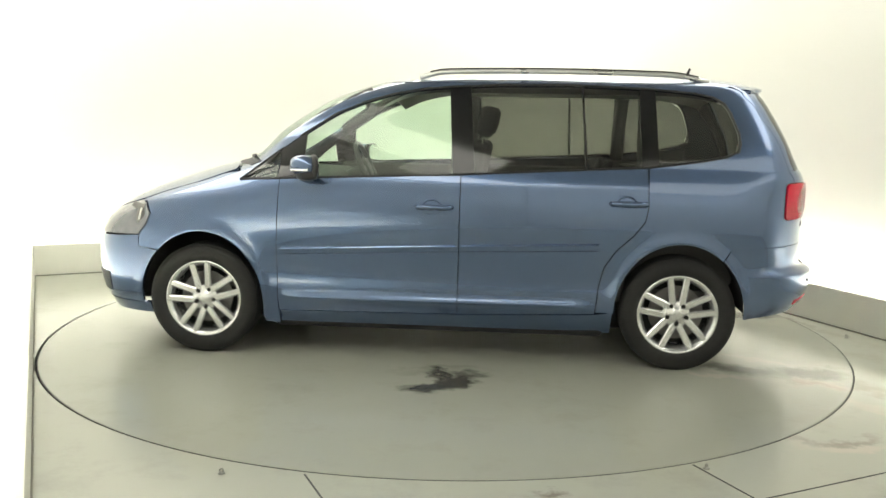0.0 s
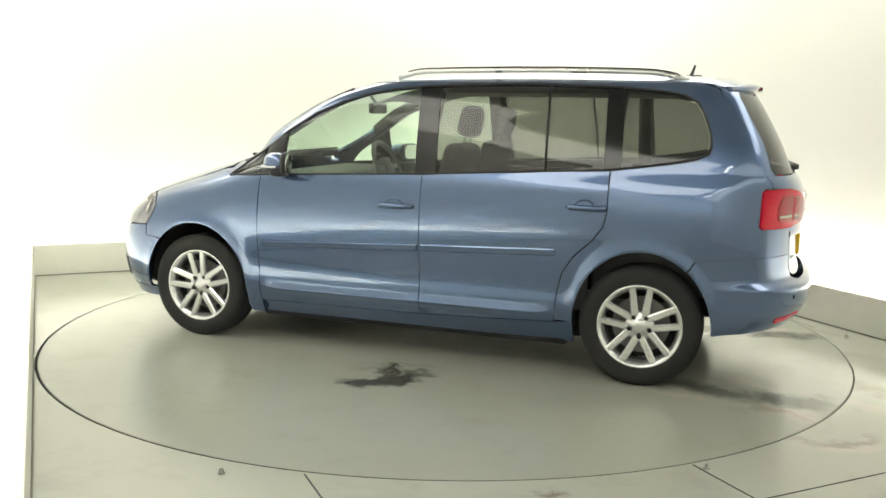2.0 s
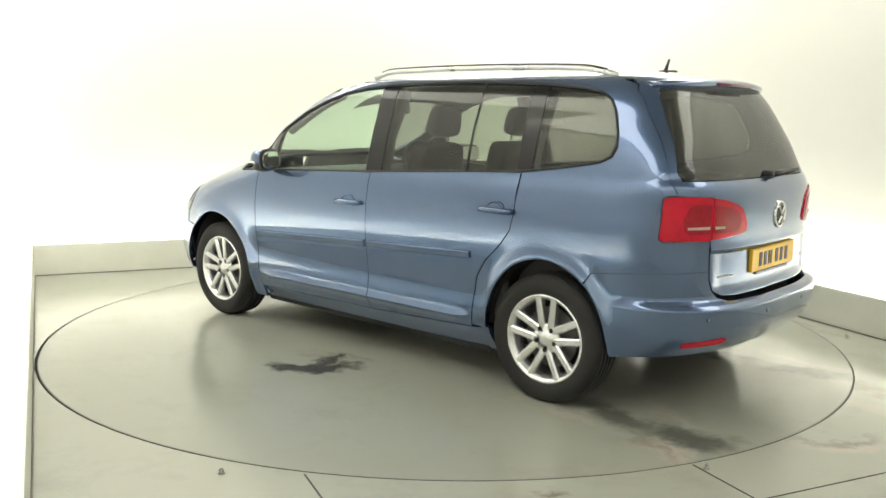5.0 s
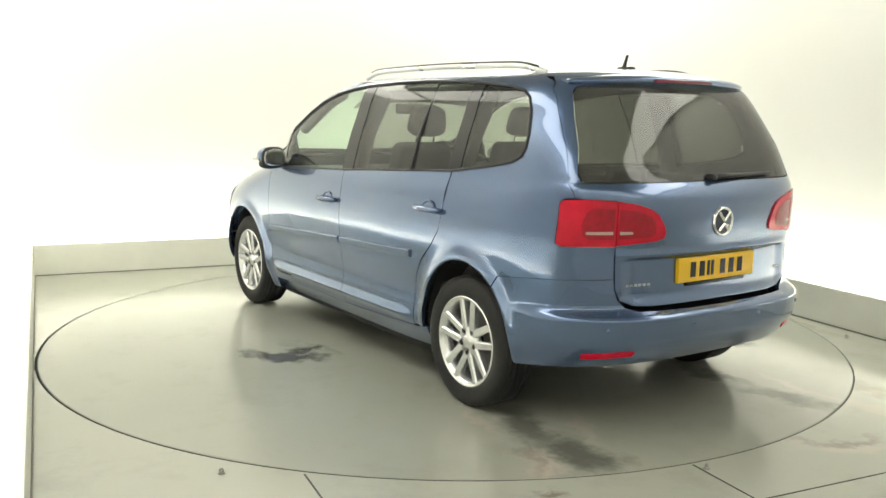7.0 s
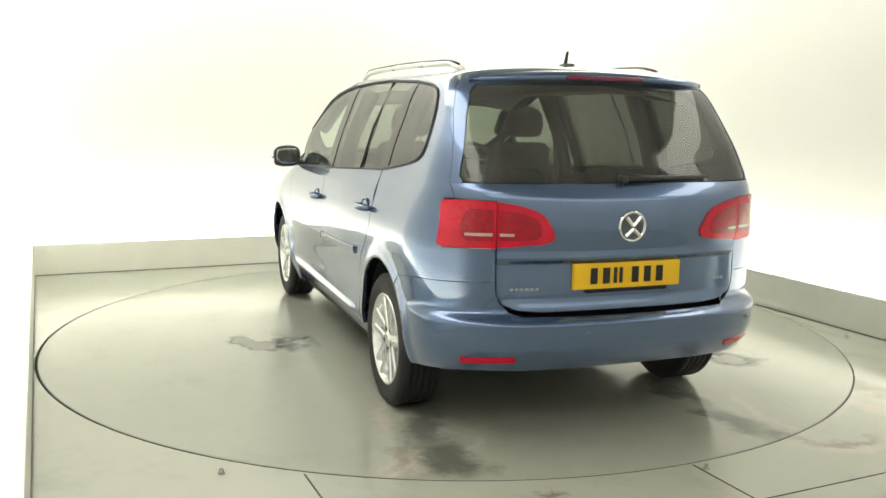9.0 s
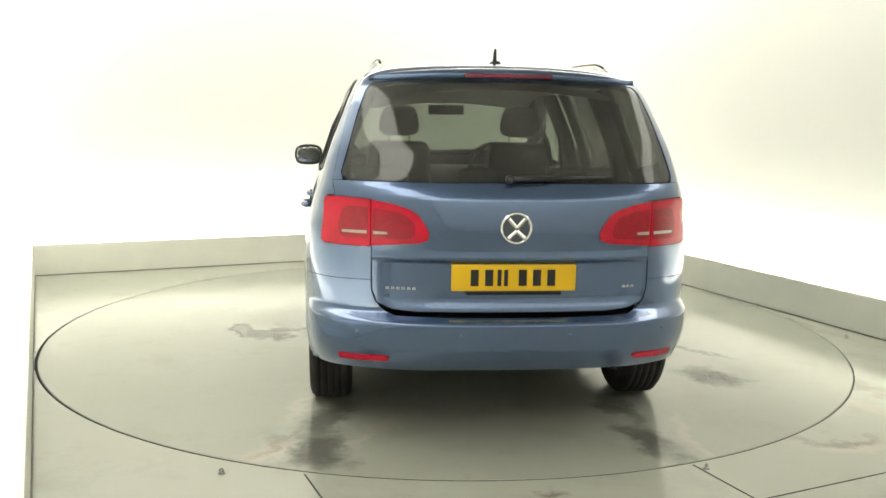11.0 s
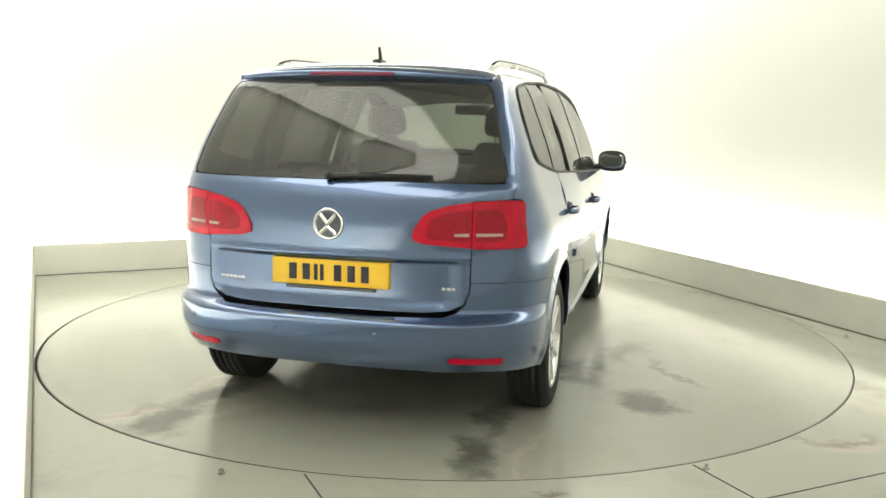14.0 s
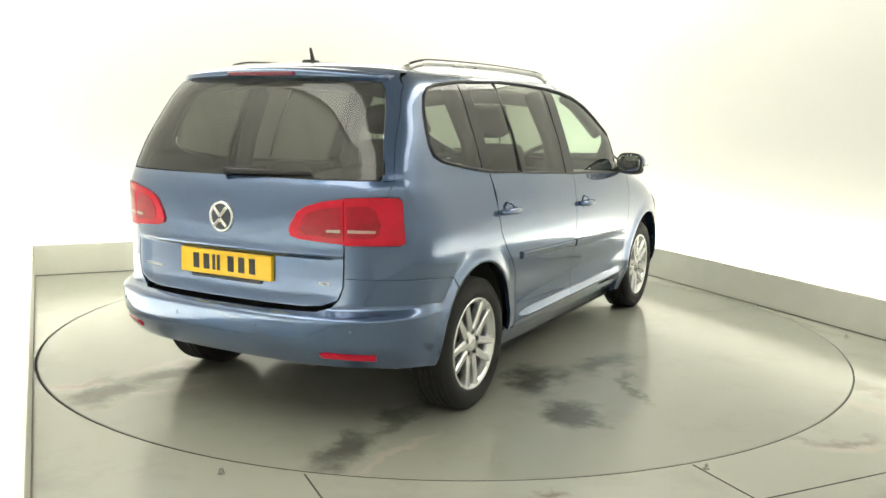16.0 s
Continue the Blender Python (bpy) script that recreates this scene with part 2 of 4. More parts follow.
def lathe(bm, profile, n=48, axis="Y", centre=(0, 0, 0)):
    """Turns (radius, along) points about an axis through centre."""
    rings = []
    for r, h in profile:
        ring = []
        for j in range(n):
            a = 2 * math.pi * j / n
            c, s = r * math.cos(a), r * math.sin(a)
            q = {"Y": (c, h, s), "Z": (c, s, h), "X": (h, c, s)}[axis]
            ring.append(bm.verts.new(Vector(q) + Vector(centre)))
        rings.append(ring)
    for a, b in zip(rings, rings[1:]):
        for j in range(n):
            bm.faces.new((a[j], a[(j + 1) % n], b[(j + 1) % n], b[j]))
    return rings


def empty(name, label, category, group=""):
    ob = new(name)
    ob.empty_display_size = 0.2
    return tagged(ob, label, category, group)


# ---------- the studio ----------
ROOM = Matrix.Rotation(radians(24.85), 4, "Z")
U0, U1, V0, V1 = -2.47, 2.50, -6.2, 2.77      # inner faces of the kerbs
GAP = 0.34                                     # trough between kerb and wall
KERB_H, CEIL_H = 0.255, 3.3


def structure(ob, label):
    return tagged(ob, label, kind="structure")


def build_room():
    # floor with the round pit for the turntable
    n = 192
    hx, hy, hr = -0.004, -0.003, 2.458
    verts, faces = [], []
    x0, x1, y0, y1 = U0 - GAP - 0.1, U1 + GAP + 0.1, V0 - 0.1, V1 + GAP + 0.1
    inv = ROOM.inverted()
    hc = inv @ Vector((hx, hy, 0))
    for j in range(n):
        a = 2 * math.pi * j / n
        c, s = math.cos(a), math.sin(a)
        k = min((x1 - hc.x) / c if c > 1e-9 else 1e9, (x0 - hc.x) / c if c < -1e-9 else 1e9, (y1 - hc.y) / s if s > 1e-9 else 1e9, (y0 - hc.y) / s if s < -1e-9 else 1e9)
        verts += [(hc.x + hr * c, hc.y + hr * s, 0), (hc.x + k * c, hc.y + k * s, 0), (hc.x + hr * c, hc.y + hr * s, -0.06)]
    for cx, cy in ((x0, y0), (x1, y0), (x1, y1), (x0, y1)):
        a = math.atan2(cy - hc.y, cx - hc.x) % (2 * math.pi)
        j = int(a / (2 * math.pi) * n)
        verts.append((cx, cy, 0))
        faces.append((3 * j + 1, len(verts) - 1, 3 * ((j + 1) % n) + 1))
    for j in range(n):
        i = 3 * j
        k = 3 * ((j + 1) % n)
        faces += [(i, i + 1, k + 1, k), (i + 2, i, k, k + 2)]
    fl = structure(mesh_ob("floor", [ROOM @ Vector(v) for v in verts], faces, M_FLOOR, smooth=False), "pale grey painted studio floor with faint wet streaks, their sheen in the colour")
    # pit under the disc
    bm = bmesh.new()
    bmesh.ops.create_circle(bm, cap_ends=True, segments=96, radius=2.6)
    bmesh.ops.translate(bm, verts=bm.verts, vec=(0, 0, -0.062))
    structure(part("turntable_pit", bm, M_PIT), "dark shallow pit under the turntable")
    # joints of the floor plates
    for name, (u0, u1, v0, v1) in {"floor_joint_1": (-1.508, -1.501, -6.1, -1.975), "floor_joint_2": (-0.028, -0.021, -2.83, -2.472), "floor_joint_3": (-0.02, 2.49, -2.834, -2.828)}.items():
        bm = bmesh.new()
        box(bm, u0, u1, v0, v1, -0.01, 0.0015)
        bm.transform(ROOM)
        structure(part(name, bm, M_JOINT), "thin dark joint between floor plates")
    # kerbs
    for name, (u0, u1, v0, v1) in {"kerb_left": (U0 - 0.03, U0, V0, V1 + 0.03), "kerb_right": (U1, U1 + 0.03, V0, V1 + 0.03), "kerb_back": (U0, U1, V1, V1 + 0.03)}.items():
        bm = bmesh.new()
        box(bm, u0, u1, v0, v1, 0.0, KERB_H, 0.004)
        bm.transform(ROOM)
        structure(part(name, bm, M_KERB), "low off-white painted kerb board along the wall")
    # dark strip where the kerbs stand on the floor
    for name, (u0, u1, v0, v1) in {"kerb_joint_left": (U0, U0 + 0.008, V0, V1), "kerb_joint_right": (U1 - 0.012, U1, V0, V1), "kerb_joint_back": (U0 + 0.01, U1 - 0.014, V1 - 0.008, V1)}.items():
        bm = bmesh.new()
        box(bm, u0, u1, v0, v1, -0.01, 0.006)
        bm.transform(ROOM)
        structure(part(name, bm, M_KERBFOOT), "thin dark strip along the foot of the kerb board")
    # wall: one seamless sheet round left, back and right with rounded corners
    w = []
    a0, a1, b1 = U0 - GAP, U1 + GAP, V1 + GAP
    rad = 0.55
    w += [(a0, V0), (a0, b1 - rad)]
    w += [(a0 + rad - rad * math.cos(t), b1 - rad + rad * math.sin(t)) for t in [k * math.pi / 24 for k in range(1, 12)]]
    w += [(a0 + rad, b1), (a1 - rad, b1)]
    w += [(a1 - rad + rad * math.sin(t), b1 - rad + rad * math.cos(t)) for t in [k * math.pi / 24 for k in range(1, 12)]]
    w += [(a1, b1 - rad), (a1, V0)]
    outer = []
    for i, p in enumerate(w):
        a, b = Vector(w[max(0, i - 1)]), Vector(w[min(len(w) - 1, i + 1)])
        d = (b - a).normalized()
        outer.append(Vector(p) + 0.12 * Vector((-d.y, d.x)))
    vs, fs = [], []
    for p, o in zip(w, outer):
        vs += [ROOM @ Vector((p[0], p[1], -0.02)), ROOM @ Vector((p[0], p[1], CEIL_H)), ROOM @ Vector((o[0], o[1], CEIL_H)), ROOM @ Vector((o[0], o[1], -0.02))]
    for i in range(len(w) - 1):
        for k in range(4):
            fs.append((4 * i + k, 4 * i + (k + 1) % 4, 4 * i + 4 + (k + 1) % 4, 4 * i + 4 + k))
    fs += [(0, 1, 2, 3), tuple(4 * (len(w) - 1) + k for k in (3, 2, 1, 0))]
    structure(mesh_ob("wall_back", vs, fs, M_WALL, smooth=False), "seamless white studio wall with rounded corners")
    # unseen wall behind the camera, assumed white to bounce light onto the tail
    bm = bmesh.new()
    box(bm, a0, a1, V0 - 0.12, V0, -0.02, CEIL_H)
    bm.transform(ROOM)
    structure(part("unseen_front_wall", bm, M_WALL), "plain white wall added out of view behind the camera")
    bm = bmesh.new()
    box(bm, a0 - 0.1, a1 + 0.1, V0 - 0.1, b1 + 0.1, CEIL_H, CEIL_H + 0.1)
    bm.transform(ROOM)
    structure(part("ceiling", bm, M_CEIL), "plain grey studio ceiling")
    # fill panels added out of view along the wall heads, then the kerb tubes
    for u0, u1, v0, v1, glow in [(a0 + 0.05, a0 + 0.95, -4.4, b1 - 1.0, M_FILL), (a1 - 0.95, a1 - 0.05, -4.4, b1 - 1.0, M_FILL), (a0 + 0.05, a1 - 0.05, b1 - 0.95, b1 - 0.05, M_FILL), (a0 + 0.05, a1 - 0.05, V0 + 0.05, V0 + 1.25, M_FRONTFILL)]:
        th = empty("unseen_fill_panel", "long white fill light panel added out of view along the wall", "ceiling light", "ceiling light panels")
        bm = bmesh.new()
        box(bm, u0, u1, v0, v1, CEIL_H - 0.05, CEIL_H - 0.002, 0.004)
        bm.transform(ROOM)
        part("frame", bm, M_KERB, th)
        bm = bmesh.new()
        box(bm, u0 + 0.03, u1 - 0.03, v0 + 0.03, v1 - 0.03, CEIL_H - 0.062, CEIL_H - 0.051, 0.003)
        bm.transform(ROOM)
        part("diffuser", bm, glow, th)
    runs = {"kerb_tube_light": [(U0 - 0.12, U0 - 0.08, -3.4, V1 - 0.1), (U1 + 0.08, U1 + 0.12, -3.4, V1 - 0.1), (U0, U1, V1 + 0.08, V1 + 0.12)]}
    for name, rr in runs.items():
        for u0, u1, v0, v1 in rr:
            bm = bmesh.new()
            box(bm, u0, u1, v0, v1, 0.06, 0.10, 0.01)
            bm.transform(ROOM)
            structure(part(name, bm, M_STRIP), "white tube light hidden behind the kerb")
    th = empty("ceiling_batten", "white ceiling tube light with a glowing diffuser", "ceiling light")
    bm = bmesh.new()
    box(bm, -0.6, 0.6, -0.06, 0.06, 0.0, 0.05, 0.006)
    part("housing", bm, M_KERB, th)
    bm = bmesh.new()
    box(bm, -0.57, 0.57, -0.018, 0.018, -0.035, 0.0, 0.01)
    part("diffuser", bm, M_TUBE, th)
    th.matrix_basis = pose(0.25, -5.1, CEIL_H - 0.052, 0, 0, 24.85)


def floor_bolts():
    first = None
    for x, y in ((2.60, -0.095), (1.06, -2.29), (-0.857, -2.43)):
        if first is None:
            th = first = empty("floor_bolt", "small dark steel lifting eye bolted to the floor", "bolt", "floor bolts")
            bm = bmesh.new()
            lathe(bm, [(0.001, 0.005), (0.012, 0.005), (0.015, 0.0)], 16, "Z")
            part("plate", bm, M_STEEL, th)
            bm = bmesh.new()
            tube(bm, [(0.008 * math.cos(a * 0.785), 0, 0.012 + 0.008 * math.sin(a * 0.785)) for a in range(8)], 0.003, 6, closed=True)
            part("eye", bm, M_STEEL, th)
            th.matrix_basis = pose(x, y, 0.0)
        else:
            copy_thing(first, pose(x, y, 0.0, 0, 0, 40))


floor_bolts()


def build_turntable():
    tt = empty("turntable", "round grey painted turntable with dark wet stains", "turntable")
    bm = bmesh.new()
    rings = lathe(bm, [(2.440, -0.03), (2.448, -0.003), (2.446, 0.0)], 256, "Z")
    bm.faces.new(rings[-1])
    part("disc", bm, M_DISC, tt)
    bm = bmesh.new()
    lathe(bm, [(2.4485, -0.03), (2.4525, -0.03), (2.4525, -0.002), (2.4485, -0.002)], 256, "Z")
    part("edge_band", bm, M_EDGE, tt, "thin dark steel edge band")
    return tt


build_room()
turntable = build_turntable()


# ---------- the car's body surface: level slices, each with a rounded front and rear ----------
def smooth_curve(pts):
    """A monotone cubic through (z, value) points, as a table."""
    x, y = np.array(pts, float).T
    h = np.diff(x)
    d = np.diff(y) / h
    m = np.zeros(len(x))
    for i in range(1, len(x) - 1):
        if d[i - 1] * d[i] > 0:
            w1, w2 = 2 * h[i] + h[i - 1], h[i] + 2 * h[i - 1]
            m[i] = (w1 + w2) / (w1 / d[i - 1] + w2 / d[i])
    m[0], m[-1] = d[0], d[-1]
    zz = np.linspace(0.1, 1.7, 3201)
    k = np.clip(np.searchsorted(x, zz) - 1, 0, len(x) - 2)
    t = np.clip((zz - x[k]) / h[k], 0, 1)
    v = (2 * t**3 - 3 * t**2 + 1) * y[k] + (t**3 - 2 * t**2 + t) * h[k] * m[k] + (3 * t**2 - 2 * t**3) * y[k + 1] + (t**3 - t**2) * h[k] * m[k + 1]
    return lambda z: float(v[min(3200, max(0, int((z - 0.1) * 2000 + 0.5)))])


Z_TOP = 1.622
WIDTH = smooth_curve([(0.16, 0.79), (0.25, 0.83), (0.33, 0.862), (0.42, 0.876), (0.60, 0.882), (0.78, 0.893), (0.88, 0.888), (0.96, 0.874), (1.03, 0.857), (1.09, 0.838), (1.17, 0.814),
                      (1.27, 0.779), (1.37, 0.738), (1.46, 0.702), (1.53, 0.658), (1.565, 0.608), (1.592, 0.50), (1.612, 0.34), (Z_TOP, 0.02)])
REAR = smooth_curve([(0.16, -2.04), (0.35, -2.10), (0.58, -2.115), (0.78, -2.112), (0.93, -2.120), (1.03, -2.103), (1.075, -2.080), (1.11, -2.052), (1.27, -1.975), (1.45, -1.875), (1.53, -1.82), (1.565, -1.79),
                     (1.592, -1.72), (1.612, -1.5), (Z_TOP, -0.75)])
FRONT = smooth_curve([(0.16, 2.06), (0.3, 2.12), (0.5, 2.155), (0.65, 2.135), (0.735, 2.09), (0.848, 1.935), (0.924, 1.765), (0.989, 1.58), (1.046, 1.39), (1.08, 1.25), (1.11, 1.18), (1.28, 0.98),
                      (1.38, 0.83), (1.474, 0.66), (1.522, 0.52), (1.565, 0.36), (1.592, 0.14), (1.612, -0.15), (Z_TOP, -0.6)])
A_REAR = smooth_curve([(0.16, 0.52), (0.57, 0.55), (0.95, 0.54), (1.10, 0.44), (1.25, 0.37), (1.55, 0.34), (Z_TOP, 0.34)])
N_REAR = smooth_curve([(0.16, 3.0), (0.6, 2.9), (0.9, 2.75), (1.03, 3.15), (1.15, 3.7), (1.48, 3.7), (1.57, 3.1), (Z_TOP, 2.4)])
A_FRONT = smooth_curve([(0.16, 0.65), (0.7, 0.8), (0.9, 0.9), (1.05, 0.85), (1.12, 0.6), (1.25, 0.48), (1.56, 0.45), (Z_TOP, 0.45)])
N_FRONT = smooth_curve([(0.16, 3.0), (0.85, 3.0), (1.0, 2.6), (1.1, 2.7), (1.25, 3.1), (1.56, 2.9), (Z_TOP, 2.4)])
WHEEL_X, WHEEL_Z, ARCH_X, ARCH_Z = 1.34, 0.305, 0.352, 0.395


def taper(x, z):
    """The body narrows towards the tail, the cabin more so."""
    h = 0.55 + 0.45 * min(1.0, max(0.0, (z - 0.85) / 0.25))
    k = min(1.0, max(0.0, (-0.5 - x) / 1.1))
    return 1 - 0.042 * h * k * k * (3 - 2 * k)


def side_y(x, z):
    """Half width of the body at x, z."""
    w = WIDTH(z) * taper(x, z)
    xr, a, n = REAR(z), A_REAR(z), N_REAR(z)
    if x < xr + a:
        w *= max(0.0, 1 - min(1.0, (xr + a - x) / a) ** n) ** (1 / n)
    xf, a, n = FRONT(z), A_FRONT(z), N_FRONT(z)
    if x > xf - a:
        w *= max(0.0, 1 - min(1.0, (x - xf + a) / a) ** n) ** (1 / n)
    return w


def flare(x, z):
    """The swelling round the wheel arches."""
    f = 0.0
    for cx in (WHEEL_X, -WHEEL_X):
        r = math.hypot((x - cx) / ARCH_X, (z - WHEEL_Z) / ARCH_Z)
        f += 0.015 * math.exp(-((r - 1.02) / 0.10) ** 2)
    return f


def skin(z, x=0.0):
    """Small relief of the door skins: hollow over the sill, shoulder crease."""
    f = -0.016 * math.exp(-((z - 0.47) / 0.10) ** 2)
    f += 0.017 * math.exp(-((z - 0.335) / 0.024) ** 2) * min(1.0, max(0.0, (0.90 - abs(x)) / 0.14))
    f += 0.005 * math.exp(-((z - 1.0) / 0.05) ** 2)
    return f


def map_side(p, z, off):
    x = p
    y = side_y(x, z) + off(x, 0.87, z)
    return Vector((x, y, z))


def map_rear(p, z, off):
    # p: angle along the slice, negative on the flat side, half pi at the middle of the tail
    if p > math.pi / 2:
        v = map_rear(math.pi - p, z, lambda x, y, q: off(x, -y, q))
        return Vector((v.x, -v.y, v.z))
    a, n, xr, w = A_REAR(z), N_REAR(z), REAR(z), WIDTH(z)
    if p <= 0:
        x, y, nx, ny = xr + a - p * a, w, 0.0, 1.0
    else:
        c, s = math.cos(p), math.sin(p)
        x, y = xr + a - a * abs(s) ** (2 / n), w * math.copysign(abs(c) ** (2 / n), c)
        nx, ny = -(abs(s) ** (2 - 2 / n)) / a, math.copysign(abs(c) ** (2 - 2 / n), c) / w
        k = math.hypot(nx, ny)
        nx, ny = nx / k, ny / k
    y *= taper(x, z)
    o = off(x, y, z)
    return Vector((x + nx * o, y + ny * o, z))


def map_front(p, z, off):
    if p > math.pi / 2:
        v = map_front(math.pi - p, z, lambda x, y, q: off(x, -y, q))
        return Vector((v.x, -v.y, v.z))
    a, n, xf, w = A_FRONT(z), N_FRONT(z), FRONT(z), WIDTH(z)
    if p <= 0:
        x, y, nx, ny = xf - a + p * a, w, 0.0, 1.0
    else:
        c, s = math.cos(p), math.sin(p)
        x, y = xf - a + a * abs(s) ** (2 / n), w * math.copysign(abs(c) ** (2 / n), c)
        nx, ny = (abs(s) ** (2 - 2 / n)) / a, math.copysign(abs(c) ** (2 - 2 / n), c) / w
        k = math.hypot(nx, ny)
        nx, ny = nx / k, ny / k
    o = off(x, y, z)
    return Vector((x + nx * o, y + ny * o, z))


def to_param(kind, v, z, dom):
    if dom == "side":
        return v
    if dom == "rear":
        a, n, xe, w = A_REAR(z), N_REAR(z), REAR(z), WIDTH(z) * taper(-1.75, z)
        d = (xe + a - v) / a
    else:
        a, n, xe, w = A_FRONT(z), N_FRONT(z), FRONT(z), WIDTH(z)
        d = (v - xe + a) / a
    if kind in "xX":
        p = d if d <= 0 else math.asin(min(1, d) ** (n / 2))
        return p if kind == "x" else math.pi - p
    p = math.acos(min(1, abs(v) / w) ** (n / 2))
    return p if v >= 0 else math.pi - p


def panel(name, poly, dom, material, parent, off=None, thick=0.02, step=0.045, gap=0.0011, label="", flip=False, step_z=0.0):
    """A skin panel: an outline in (x or y, z) laid on the body surface, with turned-in edges. flip: the same on the other side."""
    off = off or (lambda x, y, z: 0.0)
    k = 1.0 if dom == "side" else 0.55
    pts = []
    m = len(poly)
    for i in range(m):
        a, b = poly[i], poly[(i + 1) % m]
        if a[0] == b[0]:
            n = max(1, int(math.hypot(b[1] - a[1], b[2] - a[2]) / 0.03))
            for j in range(n):
                v, z = a[1] + (b[1] - a[1]) * j / n, a[2] + (b[2] - a[2]) * j / n
                pts.append((k * to_param(a[0], v, z, dom), z))
        else:
            p, q = to_param(a[0], a[1], a[2], dom), to_param(b[0], b[1], b[2], dom)
            n = max(1, int(math.hypot(k * (q - p), b[2] - a[2]) / 0.03))
            for j in range(n):
                pts.append((k * (p + (q - p) * j / n), a[2] + (b[2] - a[2]) * j / n))
    area = sum(pts[i - 1][0] * pts[i][1] - pts[i][0] * pts[i - 1][1] for i in range(len(pts)))
    sg = 1 if area > 0 else -1
    if gap:
        ins = []
        for i in range(len(pts)):
            a, b = pts[i - 1], pts[(i + 1) % len(pts)]
            d = Vector((b[0] - a[0], b[1] - a[1]))
            if d.length > 1e-9:
                d.normalize()
            ins.append((pts[i][0] - sg * d.y * gap, pts[i][1] + sg * d.x * gap))
        pts = ins
    bm = bmesh.new()
    f = bm.faces.new([bm.verts.new((p, z, 0)) for p, z in pts])
    f.normal_update()
    bmesh.ops.triangulate(bm, faces=[f])
    lo = [min(p[i] for p in pts) for i in (0, 1)]
    hi = [max(p[i] for p in pts) for i in (0, 1)]
    for ax in (0, 1):
        st = step if ax == 0 else (step_z or step)
        c = math.floor(lo[ax] / st) * st + st
        while c < hi[ax] - 1e-4:
            co, no = [0, 0, 0], [0, 0, 0]
            co[ax], no[ax] = c, 1
            bmesh.ops.bisect_plane(bm, geom=bm.verts[:] + bm.edges[:] + bm.faces[:], dist=1e-5, plane_co=co, plane_no=no)
            c += st
    fn = {"side": map_side, "rear": map_rear, "front": map_front}[dom]
    edges = [(e.verts[0], e.verts[1]) for e in bm.edges if e.is_boundary]
    outward, normals = {}, []
    e = 0.004
    for v in bm.verts:
        p, z = v.co.x / k, v.co.y
        a, b = (fn(p + q, z, off) for q in (e, -e))
        c, d = (fn(p, z + q, off) for q in (e, -e))
        nrm = (a - b).cross(c - d).normalized()
        v.co = fn(p, z, off)
        if nrm.dot(v.co - Vector((v.co.x * 0.75, 0, 0.75))) < 0:
            nrm = -nrm
        outward[v] = nrm
        normals.append(nrm)
    made = {}
    for a, b in edges:
        q = []
        for v in (a, b):
            if v not in made:
                made[v] = (bm.verts.new(v.co), bm.verts.new(v.co - outward[v] * thick))
            q.append(made[v])
        bm.faces.new((q[0][0], q[1][0], q[1][1], q[0][1]))
    for fc in bm.faces:
        fc.normal_update()
        if all(v in outward for v in fc.verts) and fc.normal.dot(outward[fc.verts[0]]) < 0:
            fc.normal_flip()
    if flip:
        for v in bm.verts:
            v.co.y = -v.co.y
        bmesh.ops.reverse_faces(bm, faces=bm.faces[:])
        normals = [Vector((q.x, -q.y, q.z)) for q in normals]
    normals += [Vector((0, 0, 0))] * (len(bm.verts) - len(normals))
    me = bpy.data.meshes.new(name)
    bm.to_mesh(me)
    bm.free()
    me.materials.append(material)
    me.polygons.foreach_set("use_smooth", [True] * len(me.polygons))
    me.normals_split_custom_set_from_vertices(normals)
    ob = new(name, me)
    ob.parent = parent
    if label:
        ob["label"] = label
    return ob


def pebble(bm, c, r, power=0.6, m=None, nu=20, nv=12):
    """A rounded block: a ball whose sides are flattened by power."""
    sp = lambda v: math.copysign(abs(v) ** power, v)
    rows = []
    for i in range(nv + 1):
        b = -math.pi / 2 + math.pi * i / nv
        rows.append([Vector((c[0] + r[0] * sp(math.cos(b)) * sp(math.cos(2 * math.pi * j / nu)), c[1] + r[1] * sp(math.cos(b)) * sp(math.sin(2 * math.pi * j / nu)), c[2] + r[2] * sp(math.sin(b)))) for j in range(nu)])
    vs = [[bm.verts.new(m @ p if m else p) for p in row] for row in rows[1:-1]]
    lo, hi = bm.verts.new(m @ rows[0][0] if m else rows[0][0]), bm.verts.new(m @ rows[-1][0] if m else rows[-1][0])
    for a, b in zip(vs, vs[1:]):
        for j in range(nu):
            bm.faces.new((a[j], a[(j + 1) % nu], b[(j + 1) % nu], b[j]))
    for j in range(nu):
        bm.faces.new((lo, vs[0][(j + 1) % nu], vs[0][j]))
        bm.faces.new((hi, vs[-1][j], vs[-1][(j + 1) % nu]))


def X(*pts):
    return [("x", a, z) for a, z in pts]


def Y(*pts):
    return [("y", a, z) for a, z in pts]


def spanning(pts, dom="rear"):
    """Closes an outline over the car's middle: the points of one side, then their mirror images ("X": x on the far side)."""
    return pts + [("y", -v, z) if k == "y" else ("X", v, z) for k, v, z in reversed(pts)]


def arch(cx, t0, t1, n=22, g=0.0):
    """Points of a wheel arch from angle t0 to t1 in degrees, 0 to the front, 90 up."""
    return X(*[(cx + (ARCH_X + g) * math.cos(radians(t0 + (t1 - t0) * i / n)), WHEEL_Z + (ARCH_Z + g) * math.sin(radians(t0 + (t1 - t0) * i / n))) for i in range(n + 1)])


def body_off(x, y, z):
    return flare(x, z) + skin(z, x)


